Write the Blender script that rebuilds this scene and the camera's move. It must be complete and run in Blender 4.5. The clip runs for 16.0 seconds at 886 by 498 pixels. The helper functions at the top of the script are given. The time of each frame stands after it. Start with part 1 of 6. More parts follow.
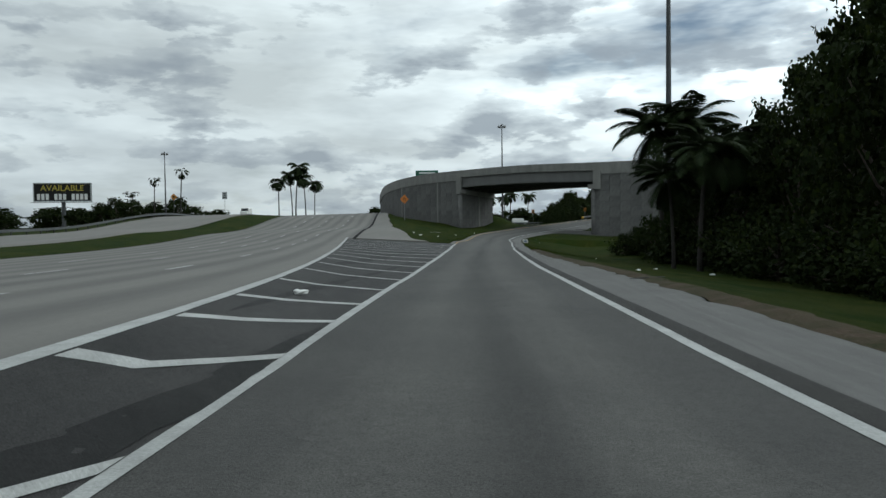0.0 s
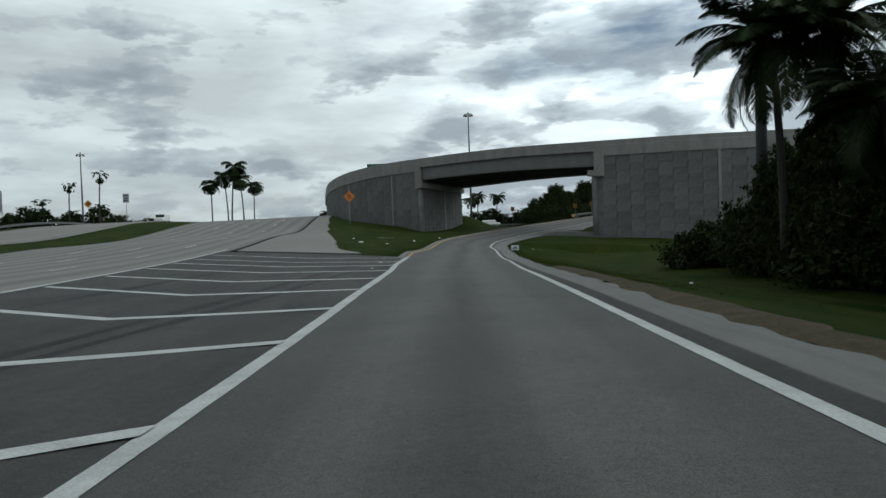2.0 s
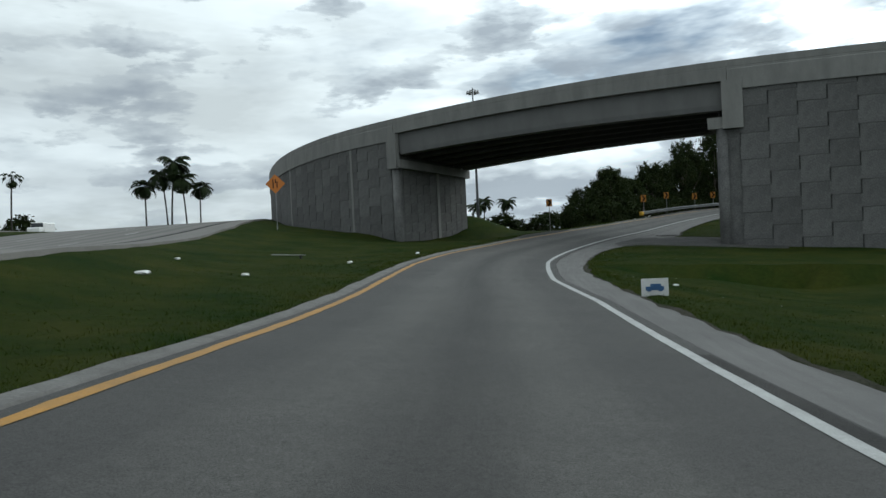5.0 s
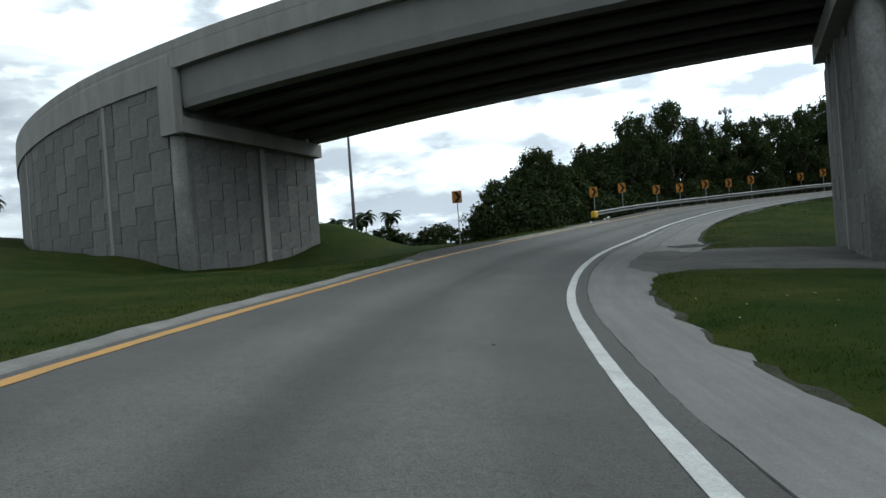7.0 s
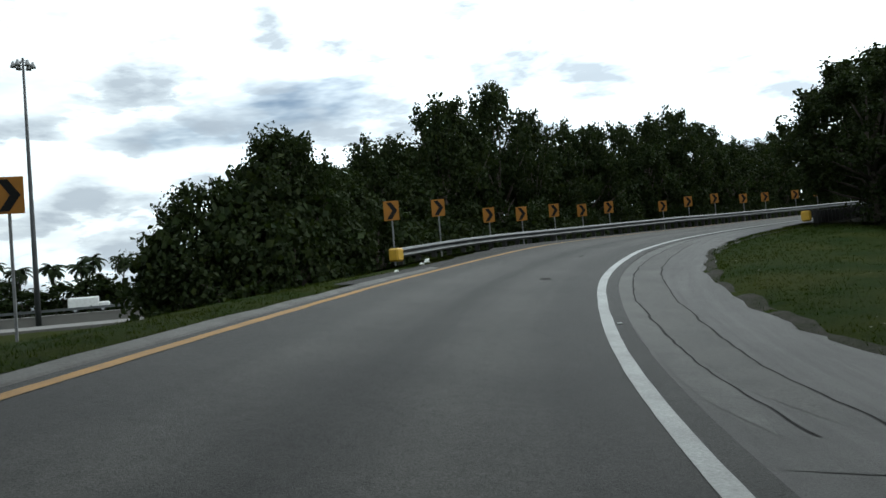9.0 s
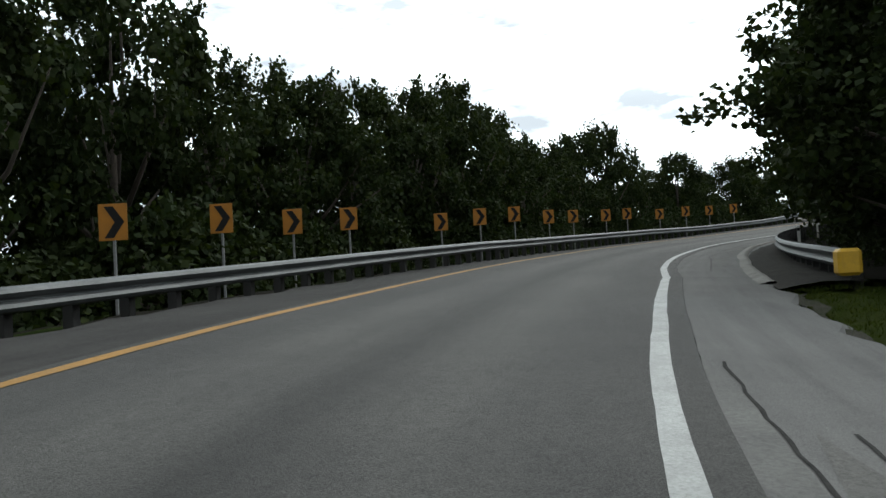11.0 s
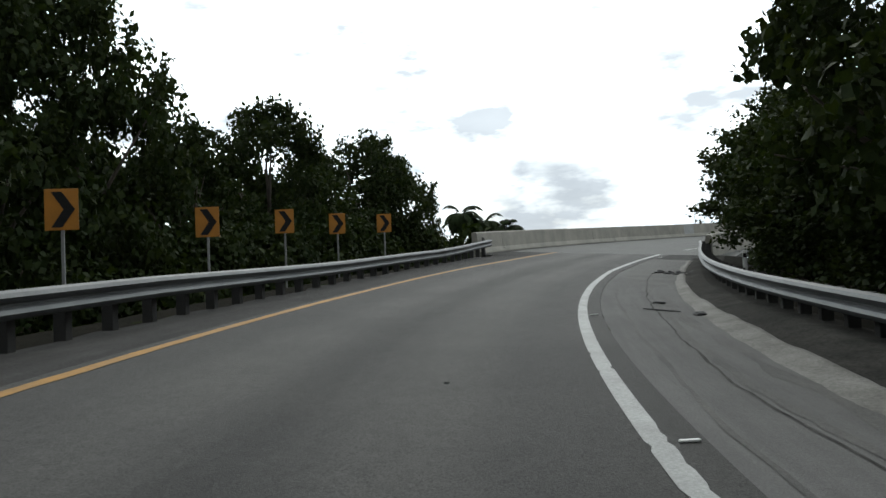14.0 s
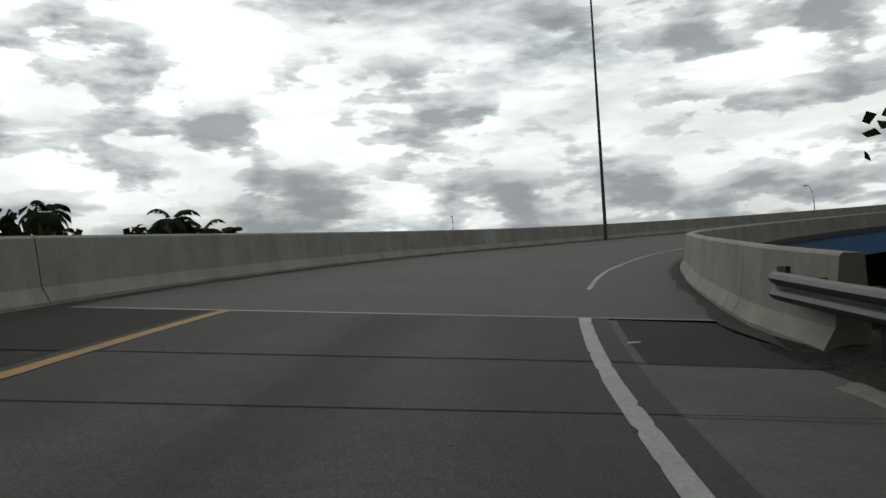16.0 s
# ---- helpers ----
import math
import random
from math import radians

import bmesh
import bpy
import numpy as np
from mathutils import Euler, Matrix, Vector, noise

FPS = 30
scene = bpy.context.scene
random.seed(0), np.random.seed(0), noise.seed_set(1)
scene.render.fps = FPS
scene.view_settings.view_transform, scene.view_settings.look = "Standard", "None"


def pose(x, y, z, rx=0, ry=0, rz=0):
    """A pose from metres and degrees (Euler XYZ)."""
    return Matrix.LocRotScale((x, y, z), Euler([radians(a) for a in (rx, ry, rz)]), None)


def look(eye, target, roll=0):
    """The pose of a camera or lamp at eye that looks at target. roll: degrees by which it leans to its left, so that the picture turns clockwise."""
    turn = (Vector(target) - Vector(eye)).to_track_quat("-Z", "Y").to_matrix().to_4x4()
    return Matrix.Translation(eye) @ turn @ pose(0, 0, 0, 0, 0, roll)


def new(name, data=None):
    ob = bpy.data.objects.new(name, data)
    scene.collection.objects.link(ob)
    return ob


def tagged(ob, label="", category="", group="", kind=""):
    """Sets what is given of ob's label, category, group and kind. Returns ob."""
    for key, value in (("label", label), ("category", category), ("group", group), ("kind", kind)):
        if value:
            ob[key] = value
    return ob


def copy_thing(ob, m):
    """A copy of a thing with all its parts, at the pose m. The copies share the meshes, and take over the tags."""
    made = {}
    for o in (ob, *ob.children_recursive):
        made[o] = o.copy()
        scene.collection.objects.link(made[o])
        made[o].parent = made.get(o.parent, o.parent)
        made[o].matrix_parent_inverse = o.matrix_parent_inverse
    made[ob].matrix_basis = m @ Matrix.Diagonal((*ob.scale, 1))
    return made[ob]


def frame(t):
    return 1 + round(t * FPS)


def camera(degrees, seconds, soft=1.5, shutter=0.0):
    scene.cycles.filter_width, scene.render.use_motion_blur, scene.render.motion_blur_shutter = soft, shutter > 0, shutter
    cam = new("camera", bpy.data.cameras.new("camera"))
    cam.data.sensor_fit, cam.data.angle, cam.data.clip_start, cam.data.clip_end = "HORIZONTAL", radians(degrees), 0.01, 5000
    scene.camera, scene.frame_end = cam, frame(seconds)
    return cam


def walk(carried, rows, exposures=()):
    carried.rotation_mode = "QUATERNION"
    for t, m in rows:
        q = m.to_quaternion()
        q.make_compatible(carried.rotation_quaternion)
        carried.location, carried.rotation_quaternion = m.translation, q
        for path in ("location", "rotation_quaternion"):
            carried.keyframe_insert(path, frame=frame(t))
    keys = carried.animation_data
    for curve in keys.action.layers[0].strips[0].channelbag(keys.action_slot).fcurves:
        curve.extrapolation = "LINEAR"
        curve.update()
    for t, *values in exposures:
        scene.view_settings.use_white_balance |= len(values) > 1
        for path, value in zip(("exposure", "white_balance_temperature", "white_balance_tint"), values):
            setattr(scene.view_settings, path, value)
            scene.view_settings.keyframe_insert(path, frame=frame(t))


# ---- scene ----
cam = camera(59.9, 16.0)
PATH = [
    (0, (0.285, 0.008, 1.015), (-0.797, 19.966, 0.311), -0.70),
    (0.5, (0.016, 7.603, 0.880), (-0.807, 27.573, 0.176), -0.83),
    (1, (-0.143, 15.077, 0.774), (-0.654, 35.061, 0.167), -0.97),
    (1.5, (-0.216, 22.534, 0.611), (-0.411, 42.522, -0.051), -1.38),
    (2, (-0.134, 29.979, 0.515), (-0.316, 49.970, -0.069), -2.00),
    (2.5, (-0.078, 37.192, 0.404), (-0.339, 57.179, -0.245), -2.33),
    (3, (-0.056, 44.322, 0.359), (-0.372, 64.313, -0.153), -2.62),
    (3.5, (-0.097, 51.329, 0.272), (-0.442, 71.323, -0.090), -2.64),
    (3.7, (-0.101, 54.244, 0.284), (-0.459, 74.236, -0.168), -2.66),
    (5.8, (1.191, 86.742, -0.217), (1.132, 106.742, -0.067), -3.00),
    (6, (1.347, 89.557, -0.175), (1.657, 109.553, 0.064), -3.17),
    (6.5, (1.870, 96.556, -0.084), (3.439, 116.494, -0.172), -3.90),
    (7, (2.799, 103.633, 0.005), (5.492, 123.451, 0.008), -4.28),
    (7.5, (4.144, 110.538, 0.130), (7.927, 130.176, 0.392), -4.46),
    (8, (5.839, 117.314, 0.246), (11.053, 136.618, 0.656), -3.73),
    (8.5, (7.935, 123.556, 0.481), (14.754, 142.346, 1.126), -4.39),
    (9, (10.553, 129.482, 0.710), (19.053, 147.572, 1.434), -4.60),
    (9.5, (13.543, 134.880, 0.997), (23.738, 152.075, 1.617), -5.53),
    (9.7, (14.838, 136.837, 1.087), (25.654, 153.642, 1.888), -5.27),
    (11.8, (31.383, 151.901, 2.745), (46.754, 164.692, 3.106), -3.06),
    (12, (33.216, 153.037, 2.826), (49.009, 165.302, 3.234), -3.23),
    (12.5, (38.431, 156.552, 3.127), (55.271, 167.327, 3.700), -2.96),
    (13, (43.897, 159.583, 3.359), (61.587, 168.888, 4.034), -2.03),
    (13.5, (49.690, 162.195, 3.635), (68.153, 169.860, 4.253), -2.40),
    (14, (55.969, 164.308, 3.927), (75.058, 170.235, 4.628), -2.36),
    (14.5, (62.495, 165.872, 4.246), (82.034, 170.108, 4.779), -2.77),
    (15, (69.121, 166.864, 4.504), (88.938, 169.498, 5.097), -2.79),
    (15.5, (75.536, 167.391, 4.830), (95.491, 168.437, 5.663), -2.80),
    (16, (81.859, 167.374, 5.157), (101.836, 166.666, 5.796), -3.24),
]
walk(cam, [(t, look(eye, target, roll)) for t, eye, target, roll in PATH],
     [(0, -0.55, 6300, 5), (3.5, -0.62, 6300, 5), (5.8, -0.3, 6250, 6), (6.5, -0.22, 6250, 6), (7, 0.08, 6250, 6), (8, -0.05, 6400, 6), (8.5, -0.5, 6500, 7), (9, -0.05, 6300, 6), (9.7, 0.25, 6400, 7),
      (12, -0.3, 6550, 8), (12.5, -0.2, 6550, 8), (13, -0.18, 6550, 8), (14, -0.2, 6600, 9), (14.5, -0.35, 6550, 9), (15, -0.8, 6650, 9), (15.5, -1.0, 6750, 9), (16, -1.35, 6900, 10)])

# ---- light ----
SUN_ELEVATION, SUN_AZIMUTH = 42.0, 80.0      # degrees; azimuth clockwise from +y


def node(tree, kind, **inputs):
    n = tree.nodes.new(kind)
    for key, value in inputs.items():
        n.inputs[key.replace("_", " ")].default_value = value
    return n


def make_world():
    """Broken cloud: a pale veil with a few blue gaps, and rows of grey cumulus with bright tops and flat dark bases."""
    world = bpy.data.worlds.new("world")
    scene.world = world
    world.use_nodes = True
    t = world.node_tree
    t.nodes.clear()
    link = t.links.new

    def vector_math(operation, a, b=None, scale=None):
        n = t.nodes.new("ShaderNodeVectorMath")
        n.operation = operation
        link(a, n.inputs[0])
        if b is not None:
            n.inputs[1].default_value = b
        if scale is not None:
            link(scale, n.inputs["Scale"])
        return n.outputs["Value"] if operation == "DOT_PRODUCT" else n.outputs[0]

    def spread(value, a, b, c, d, soft=False):
        n = t.nodes.new("ShaderNodeMapRange")
        n.interpolation_type = "SMOOTHSTEP" if soft else "LINEAR"
        for name, number in (("From Min", a), ("From Max", b), ("To Min", c), ("To Max", d)):
            n.inputs[name].default_value = number
        link(value, n.inputs["Value"])
        return n.outputs["Result"]

    def calc(operation, a, b):
        n = t.nodes.new("ShaderNodeMath")
        n.operation = operation
        for k, v in enumerate((a, b)):
            if isinstance(v, (int, float)):
                n.inputs[k].default_value = v
            else:
                link(v, n.inputs[k])
        return n.outputs[0]

    def mix(fac, a, b):
        n = t.nodes.new("ShaderNodeMixRGB")
        link(fac, n.inputs["Fac"])
        link(a, n.inputs[1])
        link(b, n.inputs[2])
        return n.outputs[0]

    def cloud_noise(shift, scale, detail, rough, stretch):
        m = t.nodes.new("ShaderNodeMapping")
        m.inputs["Location"].default_value = shift
        m.inputs["Scale"].default_value = (1.0, 1.0, stretch)
        link(way, m.inputs["Vector"])
        n = node(t, "ShaderNodeTexNoise", Scale=scale, Detail=detail, Roughness=rough, Distortion=0.12)
        link(m.outputs[0], n.inputs["Vector"])
        return n.outputs["Fac"]

    sky = t.nodes.new("ShaderNodeTexSky")
    sky.sky_type, sky.sun_disc = "NISHITA", False
    sky.sun_elevation, sky.sun_rotation = radians(SUN_ELEVATION), radians(SUN_AZIMUTH)
    way = t.nodes.new("ShaderNodeTexCoord").outputs["Generated"]
    e, a = radians(SUN_ELEVATION), radians(SUN_AZIMUTH)
    toward = vector_math("DOT_PRODUCT", way, (math.sin(a) * math.cos(e), math.cos(a) * math.cos(e), math.sin(e)))

    def tinted(colour, low, high):
        n = t.nodes.new("ShaderNodeVectorMath")
        n.operation = "SCALE"
        n.inputs[0].default_value = colour
        link(spread(toward, 0.1, 1.0, low, high), n.inputs["Scale"])
        return n.outputs[0]

    # the veil, brighter towards the sun, streaked and thin in places
    veil = spread(cloud_noise((3.1, 1.7, 0.4), 1.7, 6.0, 0.6, 3.2), 0.30, 0.50, 0.0, 1.0, True)
    streaks = spread(cloud_noise((0.4, 5.2, 2.2), 3.2, 5.0, 0.6, 4.5), 0.36, 0.64, 0.80, 1.14)
    white = vector_math("SCALE", tinted((0.90, 0.98, 1.01), 12.6, 38.0), scale=streaks)
    base = mix(veil, sky.outputs["Color"], white)
    # the cumulus: how much cloud there is here, and how much just above it; rows close up towards the horizon
    rows = t.nodes.new("ShaderNodeSeparateXYZ")
    link(way, rows.inputs[0])
    close = spread(rows.outputs["Z"], 0.02, 0.45, 0.055, -0.05)
    gather = calc("ADD", spread(cloud_noise((7.0, 2.0, 1.0), 1.6, 2.0, 0.5, 2.0), 0.3, 0.7, -0.05, 0.05), close)
    low_cloud = calc("ADD", cloud_noise(CLOUD_SHIFT, 9.0, 8.0, 0.55, 3.0), gather)
    above = calc("ADD", cloud_noise((CLOUD_SHIFT[0], CLOUD_SHIFT[1], CLOUD_SHIFT[2] + 0.05), 9.0, 4.0, 0.5, 3.0), gather)
    cover = spread(low_cloud, 0.482, 0.54, 0.0, 1.0, True)
    under = spread(above, 0.42, 0.62, 0.0, 1.0)
    thick = spread(low_cloud, 0.475, 0.66, 0.35, 1.0)
    dark = calc("MULTIPLY", calc("MULTIPLY", cover, thick), spread(under, 0.0, 1.0, 0.45, 1.2))
    # a broad soft layer of thinner grey behind them
    layer = spread(cloud_noise((2.0, 9.0, 3.0), 3.0, 5.0, 0.55, 3.0), 0.42, 0.66, 0.0, 0.34, True)
    shade = tinted((0.83, 0.95, 1.09), 5.6, 8.5)
    grey = mix(spread(dark, 0.0, 1.0, 0.0, 0.86), mix(layer, base, shade), shade)
    out = t.nodes.new("ShaderNodeOutputWorld")
    back = node(t, "ShaderNodeBackground", Strength=0.09)
    link(grey, back.inputs["Color"])
    link(back.outputs[0], out.inputs["Surface"])


CLOUD_SHIFT = (6.3, 2.4, 1.9)
make_world()
sun = new("sun", bpy.data.lights.new("sun", "SUN"))
sun.data.energy, sun.data.angle, sun.data.color = 0.6, radians(14), (1.0, 0.95, 0.88)
_e, _a = radians(SUN_ELEVATION), radians(SUN_AZIMUTH)
sun.matrix_world = look((0, 0, 60), (-60 * math.sin(_a) * math.cos(_e), -60 * math.cos(_a) * math.cos(_e), 60 - 60 * math.sin(_e)))


# ---- materials ----
def material(name, base, second=None, scale=8.0, grain=120.0, rough=0.85, bump=0.2, metal=0.0, grain_amount=0.25, streak=None, vary=0.0, gloss=0.5, island=None, mottle=0.0):
    """Two scales of variation: patches between base and second, and a fine grain; bump from the grain. streak: stretch of the patches in x, y, z."""
    m = bpy.data.materials.new(name)
    m.use_nodes = True
    t = m.node_tree
    link = t.links.new
    bsdf = t.nodes["Principled BSDF"]
    coord = t.nodes.new("ShaderNodeTexCoord")
    spot = t.nodes.new("ShaderNodeMapping")
    spot.inputs["Scale"].default_value = streak or (1, 1, 1)
    link(coord.outputs["Object"], spot.inputs["Vector"])
    big = node(t, "ShaderNodeTexNoise", Scale=1.0 / scale, Detail=6.0, Roughness=0.65)
    link(spot.outputs[0], big.inputs["Vector"])
    ramp = t.nodes.new("ShaderNodeValToRGB")
    ramp.color_ramp.elements[0].position, ramp.color_ramp.elements[1].position = 0.33, 0.67
    ramp.color_ramp.elements[0].color = (*base, 1)
    ramp.color_ramp.elements[1].color = (*(second or [c * 0.75 for c in base]), 1)
    link(big.outputs["Fac"], ramp.inputs[0])
    fine = node(t, "ShaderNodeTexNoise", Scale=grain, Detail=4.0, Roughness=0.7)
    link(coord.outputs["Object"], fine.inputs["Vector"])
    level = t.nodes.new("ShaderNodeMapRange")
    level.inputs["From Min"].default_value, level.inputs["From Max"].default_value = 0.25, 0.75
    level.inputs["To Min"].default_value, level.inputs["To Max"].default_value = 1 - grain_amount, 1 + grain_amount
    link(fine.outputs["Fac"], level.inputs["Value"])
    if mottle:
        middle = node(t, "ShaderNodeTexNoise", Scale=grain / 7.0, Detail=5.0, Roughness=0.75)
        link(coord.outputs["Object"], middle.inputs["Vector"])
        both = t.nodes.new("ShaderNodeMath")
        both.operation = "MULTIPLY_ADD"
        link(middle.outputs["Fac"], both.inputs[0])
        both.inputs[1].default_value = mottle * 4
        both.inputs[2].default_value = -mottle * 2
        total = t.nodes.new("ShaderNodeMath")
        link(level.outputs["Result"], total.inputs[0])
        link(both.outputs[0], total.inputs[1])
        level = total
    mul = t.nodes.new("ShaderNodeVectorMath")
    mul.operation = "SCALE"
    link(ramp.outputs["Color"], mul.inputs[0])
    link(level.outputs[0], mul.inputs["Scale"])
    link(mul.outputs[0], bsdf.inputs["Base Color"])
    if vary:
        info = t.nodes.new("ShaderNodeObjectInfo")
        spread = t.nodes.new("ShaderNodeMapRange")
        spread.inputs["To Min"].default_value, spread.inputs["To Max"].default_value = 1 - vary, 1 + vary
        link(info.outputs["Random"], spread.inputs["Value"])
        each = t.nodes.new("ShaderNodeVectorMath")
        each.operation = "SCALE"
        link(mul.outputs[0], each.inputs[0])
        link(spread.outputs["Result"], each.inputs["Scale"])
        link(each.outputs[0], bsdf.inputs["Base Color"])
    if island:
        geo = t.nodes.new("ShaderNodeNewGeometry")
        tints = t.nodes.new("ShaderNodeValToRGB")
        tints.color_ramp.elements[0].position, tints.color_ramp.elements[0].color = 0.0, (0.82, 0.83, 0.82, 1)
        tints.color_ramp.elements[1].position, tints.color_ramp.elements[1].color = 1.0, (*island, 1)
        knee = tints.color_ramp.elements.new(0.8)
        knee.color = (1.08, 1.08, 1.0, 1)
        link(geo.outputs["Random Per Island"], tints.inputs[0])
        each = t.nodes.new("ShaderNodeVectorMath")
        each.operation = "MULTIPLY"
        link(mul.outputs[0], each.inputs[0])
        link(tints.outputs["Color"], each.inputs[1])
        link(each.outputs[0], bsdf.inputs["Base Color"])
        # light that passes through the leaf
        through_leaf = t.nodes.new("ShaderNodeBsdfTranslucent")
        warm = t.nodes.new("ShaderNodeVectorMath")
        warm.operation = "MULTIPLY"
        warm.inputs[1].default_value = (1.5, 1.6, 0.6)
        link(each.outputs[0], warm.inputs[0])
        link(warm.outputs[0], through_leaf.inputs["Color"])
        blend = t.nodes.new("ShaderNodeMixShader")
        blend.inputs[0].default_value = 0.18
        link(bsdf.outputs[0], blend.inputs[1])
        link(through_leaf.outputs[0], blend.inputs[2])
        link(blend.outputs[0], t.nodes["Material Output"].inputs["Surface"])
    bsdf.inputs["Specular IOR Level"].default_value = gloss
    bsdf.inputs["Roughness"].default_value = rough
    bsdf.inputs["Metallic"].default_value = metal
    if bump:
        b = node(t, "ShaderNodeBump", Strength=bump, Distance=0.02)
        link(fine.outputs["Fac"], b.inputs["Height"])
        link(b.outputs[0], bsdf.inputs["Normal"])
    return m


M = {}
M["asphalt"] = material("asphalt", (0.054, 0.0527, 0.0490), (0.0405, 0.0396, 0.0375), scale=2.2, grain=70, rough=0.85, bump=0.5, grain_amount=0.75, gloss=0.3, mottle=0.22)
def lane_wear(m, dark=0.62, light=1.2):
    """Oil-darkened middle and paler wheel paths, along the lane's own coordinates."""
    t = m.node_tree
    link = t.links.new
    bsdf = t.nodes["Principled BSDF"]
    old = bsdf.inputs["Base Color"].links[0].from_socket
    uv = t.nodes.new("ShaderNodeUVMap")
    uv.uv_map = "lane"
    stretch = t.nodes.new("ShaderNodeMapping")
    stretch.inputs["Scale"].default_value = (0.05, 2.2, 1)
    link(uv.outputs[0], stretch.inputs["Vector"])
    streaks = node(t, "ShaderNodeTexNoise", Scale=2.0, Detail=5.0, Roughness=0.6)
    link(stretch.outputs[0], streaks.inputs["Vector"])
    sep = t.nodes.new("ShaderNodeSeparateXYZ")
    link(uv.outputs[0], sep.inputs[0])
    across = t.nodes.new("ShaderNodeMath")
    across.operation = "ABSOLUTE"
    link(sep.outputs["Y"], across.inputs[0])
    wobble = t.nodes.new("ShaderNodeMath")
    wobble.operation = "MULTIPLY_ADD"
    link(streaks.outputs["Fac"], wobble.inputs[0])
    wobble.inputs[1].default_value = 0.5
    link(across.outputs[0], wobble.inputs[2])
    curve = t.nodes.new("ShaderNodeValToRGB")
    ramp_ = curve.color_ramp
    ramp_.elements[0].position, ramp_.elements[0].color = 0.18, (dark, dark, dark * 0.99, 1)
    ramp_.elements[1].position, ramp_.elements[1].color = 0.62, (light, light * 0.995, light * 0.98, 1)
    e = ramp_.elements.new(1.0)
    e.color = (0.82, 0.82, 0.82, 1)
    ramp_.interpolation = "EASE"
    link(wobble.outputs[0], curve.inputs[0])
    mul = t.nodes.new("ShaderNodeVectorMath")
    mul.operation = "MULTIPLY"
    link(old, mul.inputs[0])
    link(curve.outputs["Color"], mul.inputs[1])
    link(mul.outputs[0], bsdf.inputs["Base Color"])
    return m


lane_wear(M["asphalt"])


def lane_streaks(m, low=0.62, high=1.2):
    """Long smears of dirt and wear that run along the lane."""
    t = m.node_tree
    link = t.links.new
    bsdf = t.nodes["Principled BSDF"]
    old = bsdf.inputs["Base Color"].links[0].from_socket
    uv = t.nodes.new("ShaderNodeUVMap")
    uv.uv_map = "lane"
    stretch = t.nodes.new("ShaderNodeMapping")
    stretch.inputs["Scale"].default_value = (0.10, 1.9, 1)
    link(uv.outputs[0], stretch.inputs["Vector"])
    smear = node(t, "ShaderNodeTexNoise", Scale=2.2, Detail=7.0, Roughness=0.68, Distortion=0.3)
    link(stretch.outputs[0], smear.inputs["Vector"])
    level = t.nodes.new("ShaderNodeMapRange")
    level.inputs["From Min"].default_value, level.inputs["From Max"].default_value = 0.32, 0.66
    level.inputs["To Min"].default_value, level.inputs["To Max"].default_value = low, high
    link(smear.outputs["Fac"], level.inputs["Value"])
    mul = t.nodes.new("ShaderNodeVectorMath")
    mul.operation = "SCALE"
    link(old, mul.inputs[0])
    link(level.outputs["Result"], mul.inputs["Scale"])
    link(mul.outputs[0], bsdf.inputs["Base Color"])


M["asphalt_old"] = material("asphalt_old", (0.113, 0.110, 0.107), (0.092, 0.090, 0.0875), scale=1.6, grain=70, rough=0.95, bump=0.4, mottle=0.10, grain_amount=0.3, gloss=0.2)
M["asphalt_mid"] = material("asphalt_mid", (0.034, 0.033, 0.031), (0.024, 0.0235, 0.0225), scale=1.0, grain=40, rough=0.95, bump=0.6, grain_amount=0.45, gloss=0.2)
lane_streaks(M["asphalt_old"], 0.84, 1.1)
M["inner_asphalt"] = material("inner_asphalt", (0.040, 0.0385, 0.036), (0.027, 0.026, 0.0245), scale=1.0, grain=40, rough=0.95, bump=0.6, grain_amount=0.4, gloss=0.2)
lane_streaks(M["inner_asphalt"], 0.7, 1.15)
M["asphalt_dark"] = material("asphalt_dark", (0.024, 0.0236, 0.0236), (0.042, 0.041, 0.040), scale=1.6, grain=70, rough=0.92, bump=0.4, grain_amount=0.45, streak=(1.8, 0.35, 1), gloss=0.2, mottle=0.2)
M["asphalt_pad"] = material("asphalt_pad", (0.030, 0.030, 0.029), (0.060, 0.058, 0.054), scale=1.6, grain=40, rough=0.95, bump=0.6, grain_amount=0.45, gloss=0.2)
M["deck"] = material("deck", (0.060, 0.060, 0.056), (0.044, 0.044, 0.042), scale=2.0, grain=35, rough=0.8, bump=0.3, grain_amount=0.4, gloss=0.3, mottle=0.1)
M["dirt"] = material("dirt", (0.055, 0.039, 0.028), (0.022, 0.024, 0.010), scale=0.7, grain=20, rough=1.0, bump=0.9, grain_amount=0.5, gloss=0.1)
M["dirt_grey"] = material("dirt_grey", (0.034, 0.031, 0.026), (0.016, 0.018, 0.008), scale=0.5, grain=20, rough=1.0, bump=0.9, grain_amount=0.5, gloss=0.1)
M["dust"] = material("dust", (0.042, 0.040, 0.036), (0.022, 0.0215, 0.0195), scale=0.5, grain=20, rough=1.0, bump=0.9, grain_amount=0.5, gloss=0.05)
# leaf litter taken near black: the shade under the trees is in the colour
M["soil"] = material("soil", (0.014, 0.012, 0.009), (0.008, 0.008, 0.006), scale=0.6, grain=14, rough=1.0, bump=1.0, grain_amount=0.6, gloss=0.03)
M["tyre_mark"] = material("tyre_mark", (0.009, 0.009, 0.009), (0.020, 0.0198, 0.0196), scale=0.8, grain=60, rough=0.9, bump=0.3, grain_amount=0.4, gloss=0.2)
